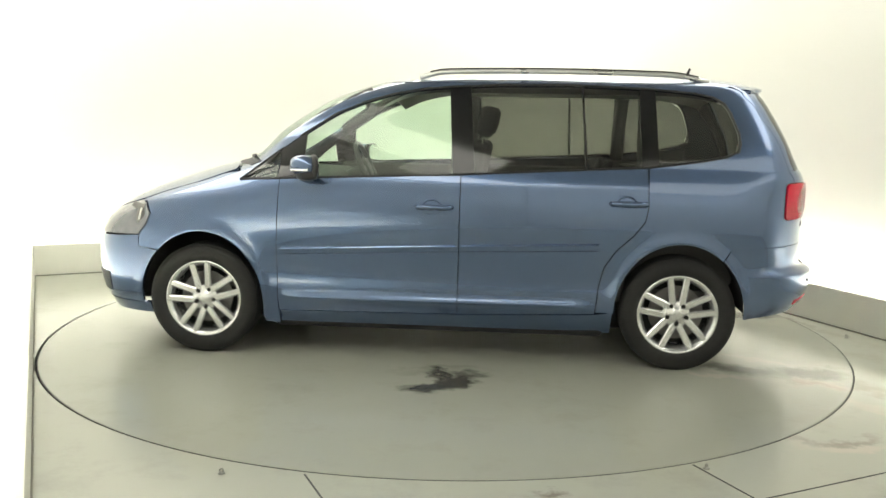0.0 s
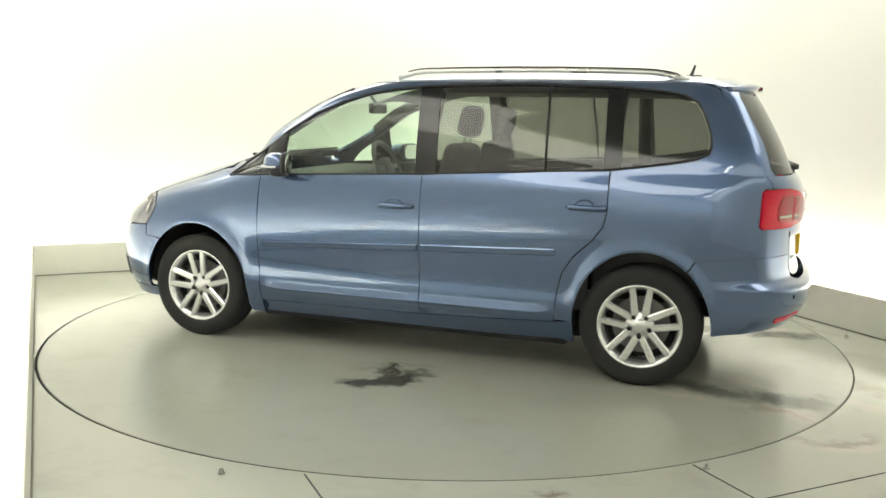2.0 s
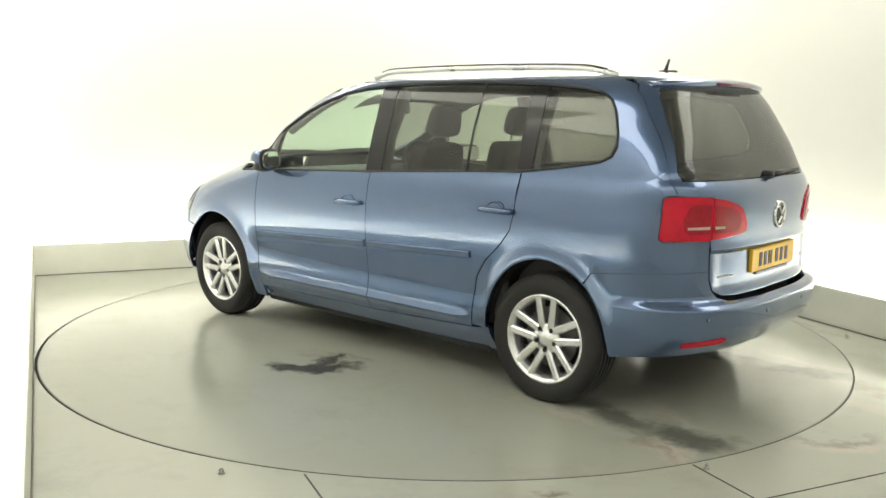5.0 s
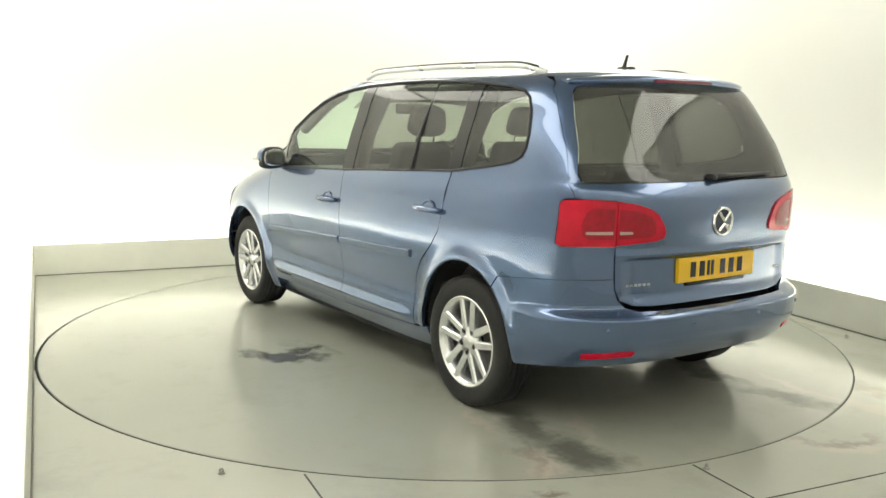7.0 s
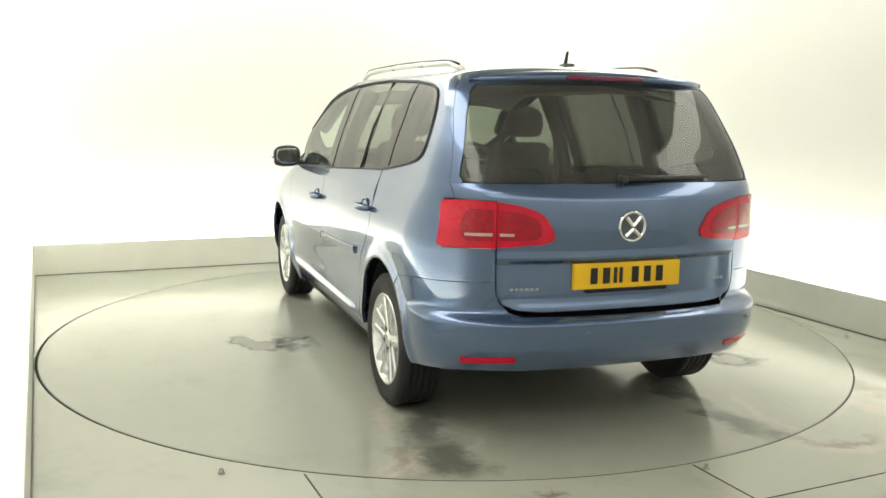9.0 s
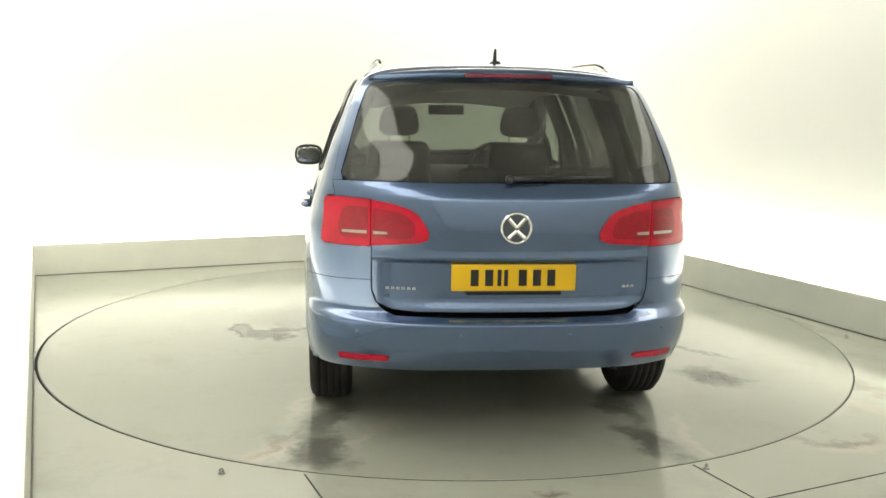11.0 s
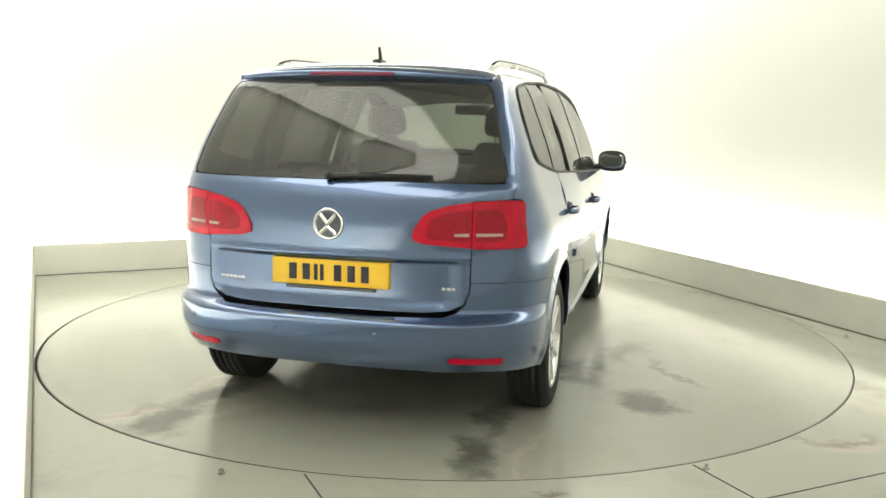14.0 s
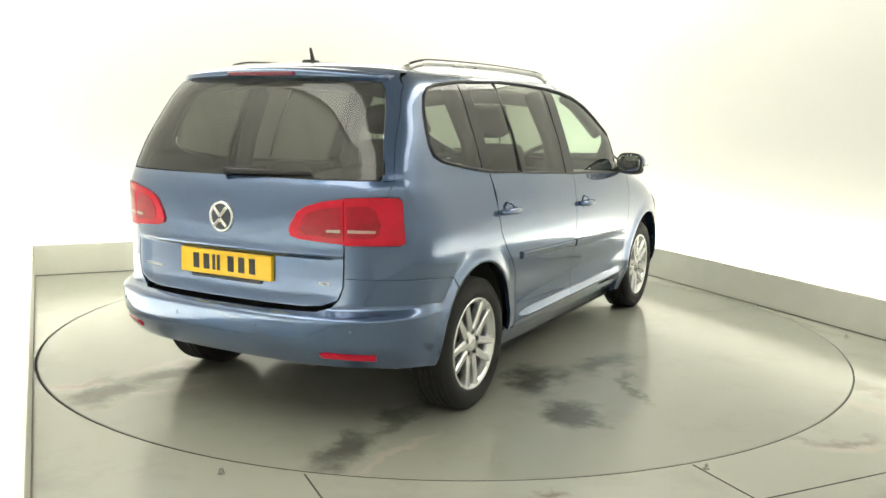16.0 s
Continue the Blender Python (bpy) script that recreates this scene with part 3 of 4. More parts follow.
def arch_off(x, y, z):
    k = min(1.0, max(0.0, (1.15 - abs(x)) / 0.25))
    return flare(x, z) * min(1.0, max(0.0, (x + 1.84) / 0.14)) + skin(z, x) * k * k * (3 - 2 * k)


car = empty("car", "blue metallic five-door people carrier with silver alloy wheels on the turntable", "car")

BELT = [(1.125, 0.992), (0.885, 1.004), (-0.13, 1.047), (-1.148, 1.104)]
DLO_TOP = [(1.125, 0.992), (0.93, 1.145), (0.755, 1.262), (0.584, 1.372), (0.42, 1.44), (0.261, 1.487), (0.1, 1.515), (-0.06, 1.531), (-0.35, 1.545), (-0.687, 1.550), (-1.151, 1.535), (-1.40, 1.513), (-1.50, 1.492),
           (-1.555, 1.460), (-1.59, 1.41), (-1.632, 1.30), (-1.640, 1.24), (-1.625, 1.195), (-1.57, 1.168), (-1.45, 1.145), (-1.148, 1.104)]
SCREEN = [(1.165, 1.055), (1.01, 1.150), (0.845, 1.268), (0.685, 1.375), (0.535, 1.452), (0.43, 1.50), (0.345, 1.545)]   # edge of the windscreen


def build_side(flip):
    # front wing
    wing = X((0.9045, 0.165), (0.9045, 0.62), (0.8845, 1.002), (1.125, 0.99), (1.19, 1.02), (1.4, 0.965), (1.60, 0.905), (1.715, 0.862), (1.685, 0.842), (1.640, 0.79), (1.660, 0.728), (1.708, 0.668), (1.715, 0.598)) + arch(WHEEL_X, 46, 192) + X((0.985, 0.175))
    panel("front_wing", wing, "side", M_PAINT, car, arch_off, flip=flip, step=0.024, step_z=0.018)
    # doors
    fd = panel("front_door", X((0.902, 0.250), (0.902, 0.62), (0.882, 1.004), (-0.128, 1.047), (-0.124, 0.6), (-0.120, 0.262)), "side", M_PAINT, car, body_off, flip=flip, step_z=0.011)
    rd = panel("rear_door", X((-0.1225, 0.262), (-0.1265, 0.6), (-0.1305, 1.047), (-1.146, 1.104), (-1.150, 0.90), (-1.135, 0.82), (-1.08, 0.745), (-0.985, 0.655), (-0.925, 0.56), (-0.900, 0.45), (-0.885, 0.29)), "side", M_PAINT, car, body_off, flip=flip, step_z=0.011)
    # sill under the doors
    panel("sill", X((0.906, 0.245), (0.906, 0.150), (-0.985, 0.165), (-0.985, 0.30), (-0.89, 0.285), (-0.125, 0.256)), "side", M_PAINT, car, lambda x, y, z: -0.010 - 0.28 * max(0.0, 0.262 - z), flip=flip, step_z=0.02)
    # rear quarter, round to the tailgate, with the notch for the lamp
    q = X((-1.150, 1.101), (-1.1535, 0.90), (-1.138, 0.8165), (-1.0825, 0.7425), (-0.988, 0.652), (-0.9285, 0.56), (-0.9035, 0.45), (-0.8885, 0.30), (-0.99, 0.30)) + arch(-WHEEL_X, 0, 129.5)
    q += X((-1.60, 0.668), (-1.80, 0.690)) + Y((0.588, 0.70), (0.587, 0.838)) + X((-1.905, 0.836), (-1.890, 0.850), (-1.894, 1.022), (-1.908, 1.038)) + Y((0.7355, 1.042), (0.7445, 1.10), (0.7125, 1.25), (0.6745, 1.40), (0.6385, 1.50), (0.5855, 1.562))
    q += X((-1.2, 1.562),) + X(*DLO_TOP[10:])
    panel("rear_quarter", q, "rear", M_PAINT, car, arch_off, flip=flip, step=0.02, step_z=0.018)
    # roof side rail and front pillar
    r = X(*DLO_TOP[:11]) + X((-1.2, 1.562), (-0.4, 1.562), (0.2, 1.562), (0.34, 1.557)) + X(*SCREEN[::-1])
    panel("roof_side", r, "side", M_PAINT, car, None, gap=0.0, flip=flip)
    panel("wing_rail", X((1.13, 1.035), (1.4, 0.995), (1.6, 0.935), (1.74, 0.885), (1.74, 0.845), (1.6, 0.875), (1.4, 0.935), (1.13, 0.97)), "front", M_PAINT, car, lambda x, y, z: -0.008, gap=0, flip=flip)
    # glass and dark pillars
    inn = lambda x, y, z: -0.006
    deep = lambda x, y, z: -0.003
    panel("window_trim", X((0.90, 1.003), (0.90, 1.158), (0.755, 1.258), (0.755, 1.010)), "side", M_GLOSSBLACK, car, deep, gap=0, flip=flip)
    panel("quarter_window", X((1.085, 1.005), (0.905, 1.012), (0.905, 1.142), (0.93, 1.128)), "side", M_GLASS, car, inn, thick=0.004, gap=0, flip=flip)
    panel("window_trim", X((1.125, 0.992), (0.90, 1.003), (0.90, 1.014), (1.085, 1.006), (0.93, 1.130), (0.90, 1.15), (0.90, 1.168)), "side", M_GLOSSBLACK, car, deep, gap=0, flip=flip)
    panel("door_window", X((0.752, 1.014), (0.752, 1.250), (0.584, 1.360), (0.42, 1.428), (0.261, 1.475), (0.1, 1.503), (-0.05, 1.518), (-0.085, 1.052)), "side", M_GLASS, fd, inn, thick=0.004, gap=0, flip=flip)
    panel("window_trim", X((-0.083, 1.045), (-0.048, 1.532), (-0.165, 1.538), (-0.205, 1.05)), "side", M_GLOSSBLACK, car, deep, gap=0, flip=flip)
    panel("door_window", X((-0.203, 1.054), (-0.163, 1.528), (-0.35, 1.535), (-0.687, 1.540), (-1.10, 1.528), (-1.118, 1.104)), "side", M_PRIVACY, rd, inn, thick=0.004, gap=0, flip=flip)
    panel("window_trim", X((-1.116, 1.102), (-1.098, 1.537), (-1.185, 1.532), (-1.205, 1.112)), "side", M_GLOSSBLACK, car, deep, gap=0, flip=flip)
    rq = X((-1.203, 1.118), (-1.183, 1.523), (-1.40, 1.503), (-1.495, 1.482), (-1.545, 1.453), (-1.58, 1.405), (-1.622, 1.30), (-1.630, 1.24), (-1.615, 1.202), (-1.565, 1.178), (-1.45, 1.155))
    panel("rear_side_window", rq, "rear", M_PRIVACY, car, inn, thick=0.004, gap=0, flip=flip)
    bm = bmesh.new()
    tube(bm, [(x - 0.03, (-1 if flip else 1) * (side_y(x - 0.03, z) - 0.055), z - 0.01) for x, z in SCREEN[2:-1]], 0.036, 8)
    part("pillar_trim", bm, M_TRIM, car, smooth=True)
    # rubber seals along waist and window head, a slim bright-dark line
    sg = -1 if flip else 1
    bm = bmesh.new()
    tube(bm, [(x, sg * (side_y(x, z) + 0.001), z + 0.004) for x, z in BELT + [(-1.45, 1.147), (-1.57, 1.17), (-1.625, 1.197), (-1.638, 1.24)]], 0.007, 6)
    part("waist_seal", bm, M_BLACK, car, smooth=True)
    bm = bmesh.new()
    tube(bm, [(x, sg * (side_y(x, z) + 0.001), z) for x, z in DLO_TOP[:-3]], 0.007, 6)
    part("window_seal", bm, M_BLACK, car, smooth=True)
    bm = bmesh.new()
    tube(bm, [(-0.81, sg * side_y(-0.81, 1.088), 1.088), (-0.80, sg * side_y(-0.80, 1.3), 1.3), (-0.785, sg * side_y(-0.785, 1.54), 1.54)], 0.007, 6)
    part("window_divider", bm, M_BLACK, rd, smooth=True)
    # rub strips
    for x0, x1, z0, z1, door in ((0.875, -0.112, 0.602, 0.645, fd), (-0.140, -0.89, 0.646, 0.672, rd)):
        n = 24
        vs, fs = [], []
        for i in range(n + 1):
            x = x0 + (x1 - x0) * i / n
            z = z0 + (z1 - z0) * i / n
            for dz, o in ((-0.024, -0.004), (-0.016, 0.011), (0.012, 0.014), (0.018, 0.010), (0.021, -0.004)):
                vs.append((x, sg * (side_y(x, z + dz) + body_off(x, 0, z + dz) + o), z + dz))
        for i in range(n):
            for j in range(4):
                fs.append((5 * i + j, 5 * i + j + 1, 5 * i + 6 + j, 5 * i + 5 + j))
        fs += [(0, 1, 2, 3, 4), tuple(5 * n + j for j in (4, 3, 2, 1, 0))]
        mesh_ob("rub_strip", vs, fs, M_PAINT, door, "body-coloured rub strip", smooth=False)
    # handles: cup, bar and key cover
    for hx, hz, door in ((0.015, 0.872, fd), (-1.045, 0.915, rd)):
        y = side_y(hx, hz) + body_off(hx, 0, hz)
        bm = bmesh.new()
        lathe(bm, [(0.047, 0.001), (0.045, 0.003), (0.036, -0.004), (0.02, -0.014), (0.001, -0.016)], 24, "Y")
        bmesh.ops.transform(bm, matrix=Matrix.Translation((hx + 0.01, sg * (y + 0.001), hz)) @ Matrix.Diagonal((1.25, sg, 0.95, 1)), verts=bm.verts)
        part("handle_cup", bm, M_PAINT, door, "round handle recess", True)
        bm = bmesh.new()
        tube(bm, [(hx + 0.098, sg * (y + 0.004), hz), (hx + 0.085, sg * (y + 0.028), hz), (hx + 0.03, sg * (y + 0.038), hz), (hx - 0.05, sg * (y + 0.036), hz), (hx - 0.092, sg * (y + 0.02), hz), (hx - 0.10, sg * (y + 0.002), hz)], [0.011, 0.014, 0.015, 0.015, 0.015, 0.012], 10)
        part("handle", bm, M_PAINT, door, "body-coloured bar handle", True)
    # mirror
    bm = bmesh.new()
    mx, my, mz = 0.705, 0.955, 1.08
    shear = lambda v: v.co.x - 0.30 * (v.co.y - my)
    pebble(bm, (mx + 0.018, my - 0.005, mz + 0.006), (0.080, 0.094, 0.060), 0.85)
    for v in bm.verts:
        v.co.x = shear(v) - (0.3 * max(0, mz - v.co.z) if v.co.x > mx else 0)
        v.co.y *= sg
    mir = part("door_mirror", bm, M_PAINT, car, "body-coloured door mirror", True)
    bm = bmesh.new()
    pebble(bm, (mx - 0.038, my - 0.005, mz), (0.022, 0.095, 0.069), 0.72)
    for v in bm.verts:
        v.co.x = shear(v)
        v.co.y *= sg
    part("mirror_bezel", bm, M_BLACK, mir, "black rear face", True)
    bm = bmesh.new()
    pebble(bm, (mx - 0.057, my - 0.005, mz), (0.006, 0.080, 0.054), 0.68)
    for v in bm.verts:
        v.co.x = shear(v)
        v.co.y *= sg
    part("mirror_glass", bm, M_MIRROR, mir)
    bm = bmesh.new()
    pebble(bm, (mx + 0.004, my - 0.006, mz - 0.040), (0.062, 0.090, 0.036), 0.8)
    for v in bm.verts:
        v.co.x = shear(v)
        v.co.y *= sg
    part("mirror_underside", bm, M_BLACK, mir, "black lower shell", True)
    bm = bmesh.new()
    tube(bm, [(0.74, sg * 0.835, 1.035), (0.735, sg * 0.87, 1.035), (0.725, sg * 0.92, 1.04)], [0.035, 0.030, 0.034], 10, flat=0.6)
    part("mirror_foot", bm, M_BLACK, mir, smooth=True)
    bm = bmesh.new()
    box(bm, mx + 0.0, mx + 0.098, my - 0.07, my + 0.096, mz - 0.020, mz - 0.006, 0.005)
    for v in bm.verts:
        v.co.x = shear(v)
        v.co.y *= sg
    part("indicator", bm, M_ALLOY, mir, "silver indicator strip")
    # roof rail
    pts = []
    for i in range(29):
        t = i / 28
        x = 0.135 - 1.63 * t
        lift = 0.033 * min(1, math.sin(math.pi * min(1, t / 0.10) / 2)) * min(1, math.sin(math.pi * min(1, (1 - t) / 0.14) / 2))
        zc = 1.572 + 0.022 * math.sin(math.pi * min(1, max(0, 0.12 + 0.8 * t)))
        pts.append((x, sg * (0.560 - 0.03 * t), zc + lift))
    bm = bmesh.new()
    tube(bm, pts, 0.011, 10, flat=1.35)
    rail = part("roof_rail", bm, M_RAIL, car, "satin silver roof rail", True)
    bm = bmesh.new()
    tube(bm, [(x, y, z + 0.013) for x, y, z in pts[1:-1]], 0.007, 6)
    part("rail_cap", bm, M_BLACK, rail, smooth=True)
    # tail lamp on the quarter, its clear strip
    lens = lambda x, y, z: 0.008
    lamp = panel("tail_lamp", X((-1.908, 0.839), (-1.893, 0.852), (-1.897, 1.020), (-1.911, 1.035)) + Y((0.70, 1.039), (0.5885, 1.033), (0.5885, 0.840)), "rear", M_RED, car, lens, gap=0.0005, flip=flip, label="red tail lamp wrapped round the corner", step=0.03)
    panel("lens_strip", Y((0.700, 0.892), (0.700, 0.903), (0.602, 0.905), (0.602, 0.892)), "rear", M_CLEAR, lamp, lambda x, y, z: 0.011, gap=0, thick=0.004, flip=flip)
    panel("lens_field", Y((0.712, 0.885), (0.716, 0.93), (0.700, 0.985), (0.680, 1.003), (0.598, 1.000), (0.598, 0.872), (0.69, 0.870)), "rear", M_REDDARK, lamp, lambda x, y, z: 0.010, gap=0, thick=0.004, flip=flip)


build_side(False)
build_side(True)


def build_ends():
    # front: bonnet, bumper, grille, lamps, screen
    bonnet = X((1.185, 1.045), (1.40, 0.968), (1.60, 0.908), (1.718, 0.865)) + Y((0.55, 0.785), (0.30, 0.765), (0.1, 0.755))
    panel("bonnet", spanning(X((1.19, 1.078)) + bonnet, "front"), "front", M_PAINT, car, None)
    fb = spanning(X((1.694, 0.27)) + arch(WHEEL_X, 3, 45, 10) + X((1.715, 0.598), (1.710, 0.664)) + Y((0.55, 0.63), (0.2, 0.61)), "front")
    fb_ob = panel("front_bumper", fb, "front", M_PAINT, car, lambda x, y, z: 0.003 + flare(x, z))
    panel("grille", spanning(Y((0.52, 0.640), (0.50, 0.745), (0.2, 0.745)), "front"), "front", M_GLOSSBLACK, car, lambda x, y, z: -0.01)
    for fl in (False, True):
        lamp = panel("headlamp", X((1.712, 0.668), (1.664, 0.73), (1.644, 0.79), (1.688, 0.840), (1.73, 0.855)) + Y((0.56, 0.780), (0.53, 0.645)), "front", M_LAMP, car, lambda x, y, z: 0.004, flip=fl, label="clear headlamp")
        # flat dark patch for the lamp's inside, pale strip for its bright highlight
        panel("reflector_bowl", X((1.725, 0.742), (1.690, 0.758), (1.676, 0.79), (1.70, 0.832), (1.80, 0.842), (1.80, 0.818), (1.735, 0.805)), "front", M_ALLOYDARK, lamp, lambda x, y, z: 0.007, gap=0, thick=0.003, flip=fl, label="dark inside of the headlamp")
        panel("lamp_highlight", X((1.712, 0.735), (1.698, 0.75), (1.695, 0.812), (1.711, 0.815)), "front", M_RAIL, lamp, lambda x, y, z: 0.011, gap=0, thick=0.003, flip=fl, label="pale upright strip painting the headlamp's highlight")
        panel("fog_panel", X((1.93, 0.31),) + Y((0.62, 0.31), (0.62, 0.43)) + X((1.93, 0.43)), "front", M_BLACK, fb_ob, lambda x, y, z: 0.006, flip=fl)
    panel("front_lip", spanning(X((1.66, 0.20), (1.665, 0.266)) + Y((0.5, 0.266)), "front"), "front", M_PAINT, car, lambda x, y, z: 0.002)
    scr = spanning(X(*SCREEN) + Y((0.3, 1.555)), "front")
    panel("windscreen", scr, "front", M_GLASS, car, lambda x, y, z: -0.004, thick=0.004)
    panel("cowl", spanning(Y((0.66, 1.068), (0.66, 1.098)), "front"), "front", M_BLACK, car, lambda x, y, z: 0.004)
    for s in (1, -1):
        bm = bmesh.new()
        tube(bm, [(1.24, s * 0.12, 1.095), (1.20, s * 0.3, 1.10), (1.10, s * 0.58, 1.11)], 0.010, 6)
        part("windscreen_wiper", bm, M_BLACK, car)
    # roof cap
    zs = [1.556, 1.562, 1.57, 1.58, 1.59, 1.60, 1.608, 1.614, 1.618, 1.6205, Z_TOP]
    n = 24
    vs, fs = [], []
    for z in zs:
        row = [map_front(math.pi / 2 * (1 - i / n), z, lambda x, y, q: 0.0) for i in range(n + 1)]
        xa, xb = FRONT(z) - A_FRONT(z), REAR(z) + A_REAR(z)
        row += [Vector((xa + (xb - xa) * i / n, WIDTH(z) * taper(xa + (xb - xa) * i / n, z), z)) for i in range(1, n)]
        row += [map_rear(math.pi / 2 * i / n, z, lambda x, y, q: 0.0) for i in range(n + 1)]
        row += [Vector((v.x, -v.y, v.z)) for v in row[-2:0:-1]]
        vs += row
    m = len(vs) // len(zs)
    for i in range(len(zs) - 1):
        for j in range(m):
            fs.append((i * m + j, i * m + (j + 1) % m, (i + 1) * m + (j + 1) % m, (i + 1) * m + j))
    fs.append(tuple((len(zs) - 1) * m + j for j in range(m)))
    roof = mesh_ob("roof", vs, fs, M_PAINT, car)
    # aerial
    bm = bmesh.new()
    box(bm, -1.53, -1.43, -0.022, 0.022, 1.598, 1.625, 0.012, 3)
    tube(bm, [(-1.462, 0, 1.612), (-1.485, 0, 1.682)], [0.011, 0.006], 8)
    part("aerial", bm, M_BLACK, roof, "short black roof aerial")

    # tailgate: lower panel with a hollow for the plate, frame round the glass
    def gate_off(x, y, z):
        k = min(1.0, max(0.0, (0.790 - z) / 0.014)) * min(1.0, max(0.0, (z - 0.575) / 0.05)) * min(1.0, max(0.0, (0.57 - abs(y)) / 0.08))
        k = k * k * (3 - 2 * k)
        return -0.016 * k + 0.005 * math.exp(-((z - 0.80) / 0.014) ** 2)
    gate = panel("tailgate", spanning(Y((0.40, 0.574), (0.50, 0.582), (0.562, 0.608), (0.583, 0.66), (0.585, 0.835), (0.586, 1.034), (0.735, 1.040), (0.744, 1.103)), "rear"), "rear", M_PAINT, car, gate_off, step=0.018, step_z=0.010)
    u = Y((0.744, 1.103), (0.712, 1.25), (0.674, 1.40), (0.638, 1.50), (0.585, 1.556), (0.3, 1.562))
    inner = Y((0.3, 1.525), (0.573, 1.512), (0.605, 1.48), (0.642, 1.38), (0.678, 1.25), (0.711, 1.135), (0.704, 1.103))
    ring = u + [(k, -v, z) for k, v, z in reversed(u)] + [(k, -v, z) for k, v, z in reversed(inner)] + inner
    panel("tailgate_frame", ring, "rear", M_PAINT, gate, None, gap=0.001)
    panel("rear_window", spanning(Y((0.45, 1.106), (0.69, 1.108), (0.708, 1.135), (0.676, 1.25), (0.640, 1.38), (0.603, 1.48), (0.571, 1.511), (0.3, 1.524)), "rear"), "rear", M_REARGLASS, gate, lambda x, y, z: -0.004, thick=0.004, gap=0.0)
    for fl in (False, True):
        edge = [(0.745, 1.10), (0.713, 1.25), (0.675, 1.40), (0.639, 1.50), (0.586, 1.545)]
        strip = Y(*[(y + 0.012, z) for y, z in edge]) + Y(*[(y - 0.03, z) for y, z in reversed(edge)])
        panel("gate_seal", strip, "rear", M_BLACK, car, lambda x, y, z: -0.021, gap=0, flip=fl)
    # spoiler lip over the glass with the third brake lamp
    vs, fs = [], []
    n = 30
    for i in range(n + 1):
        y = -0.592 + 1.184 * i / n
        e = 1 - (abs(y) / 0.592) ** 4
        g = 1.582 - 0.030 * (y / 0.592) ** 2 - 0.010 * (1 - e)
        b = map_rear(to_param("y", y, g - 0.03, "rear"), g - 0.03, lambda x, y, z: 0.0).x
        for dx, dz in ((0.12, 0.004), (0.0, -0.006), (-0.042, -0.020), (-0.047, -0.032), (-0.030, -0.050), (0.05, -0.066)):
            z = g + dz * (0.35 + 0.65 * e)
            dx = dx if dx > 0.1 else dx * e + 0.012 * (1 - e)
            vs.append((b + dx, y, z))
    for i in range(n):
        for j in range(5):
            fs.append((6 * i + j, 6 * i + j + 1, 6 * i + 7 + j, 6 * i + 6 + j))
    fs += [tuple(range(6)), tuple(6 * n + j for j in range(5, -1, -1))]
    sp = mesh_ob("spoiler", vs, fs, M_PAINT, gate)
    bm = bmesh.new()
    box(bm, -1.862, -1.82, -0.19, 0.19, 1.534, 1.553, 0.006)
    part("brake_light", bm, M_BRAKE, sp, "red high-level brake light", True)
    # inner tail lamps
    for fl in (False, True):
        lamp = panel("tail_lamp", Y((0.586, 0.843), (0.586, 1.032), (0.50, 1.018), (0.43, 0.996), (0.395, 0.972), (0.362, 0.920), (0.353, 0.893), (0.360, 0.870), (0.40, 0.858)), "rear", M_RED, gate, lambda x, y, z: 0.008, gap=0.0005, flip=fl, label="red tail lamp on the tailgate", step=0.03)
        panel("lens_strip", Y((0.575, 0.892), (0.575, 0.905), (0.52, 0.903), (0.52, 0.893)), "rear", M_CLEAR, lamp, lambda x, y, z: 0.014, gap=0, thick=0.004, flip=fl)
        panel("lens_field", Y((0.577, 0.872), (0.577, 0.998), (0.50, 0.988), (0.44, 0.968), (0.412, 0.935), (0.41, 0.895), (0.43, 0.878)), "rear", M_REDDARK, lamp, lambda x, y, z: 0.010, gap=0, thick=0.004, flip=fl)

    # rear bumper with the step under the tailgate
    def bump_off(x, y, z):
        d = 0.072 * min(1.0, max(0.0, (-x - 1.66) / 0.42)) ** 1.3
        t = min(1.0, max(0.0, (0.578 - z) / 0.048))
        t = t * t * (3 - 2 * t)
        low = 1 - 1.1 * min(1.0, max(0.0, (0.45 - z) / 0.15)) ** 1.6
        return d * t * low + flare(x, z) * min(1.0, max(0.0, (x + 1.84) / 0.14))
    left = Y((0.25, 0.326), (0.66, 0.320)) + X((-1.85, 0.303), (-1.70, 0.286)) + arch(-WHEEL_X, 182, 129.5, 8) + X((-1.60, 0.668), (-1.80, 0.690)) + Y((0.587, 0.70), (0.586, 0.66), (0.570, 0.612), (0.535, 0.576), (0.48, 0.561), (0.2, 0.558))
    rb = spanning(left)
    bump = panel("rear_bumper", rb, "rear", M_PAINT, car, bump_off, step=0.018, step_z=0.012, gap=0.0012)
    for fl in (False, True):
        panel("reflector", Y((0.70, 0.357), (0.70, 0.383), (0.52, 0.394), (0.50, 0.386), (0.51, 0.368)), "rear", M_RED, bump, lambda x, y, z: bump_off(x, y, z) + 0.005, gap=0, thick=0.006, flip=fl, label="red bumper reflector")
    for y in (0.62, 0.22, -0.22, -0.62):
        p = map_rear(to_param("y", y, 0.49, "rear"), 0.49, lambda x, yy, z: bump_off(x, yy, z) + 0.001)
        bm = bmesh.new()
        pebble(bm, p, (0.0018, 0.010, 0.010), 0.8, nu=12, nv=8)
        part("parking_sensor", bm, M_PAINT, bump, smooth=True)
    # number plate: yellow, its characters as plain bars
    px = -2.101
    bm = bmesh.new()
    box(bm, px - 0.006, px + 0.03, -0.26, 0.26, 0.662, 0.772, 0.004)
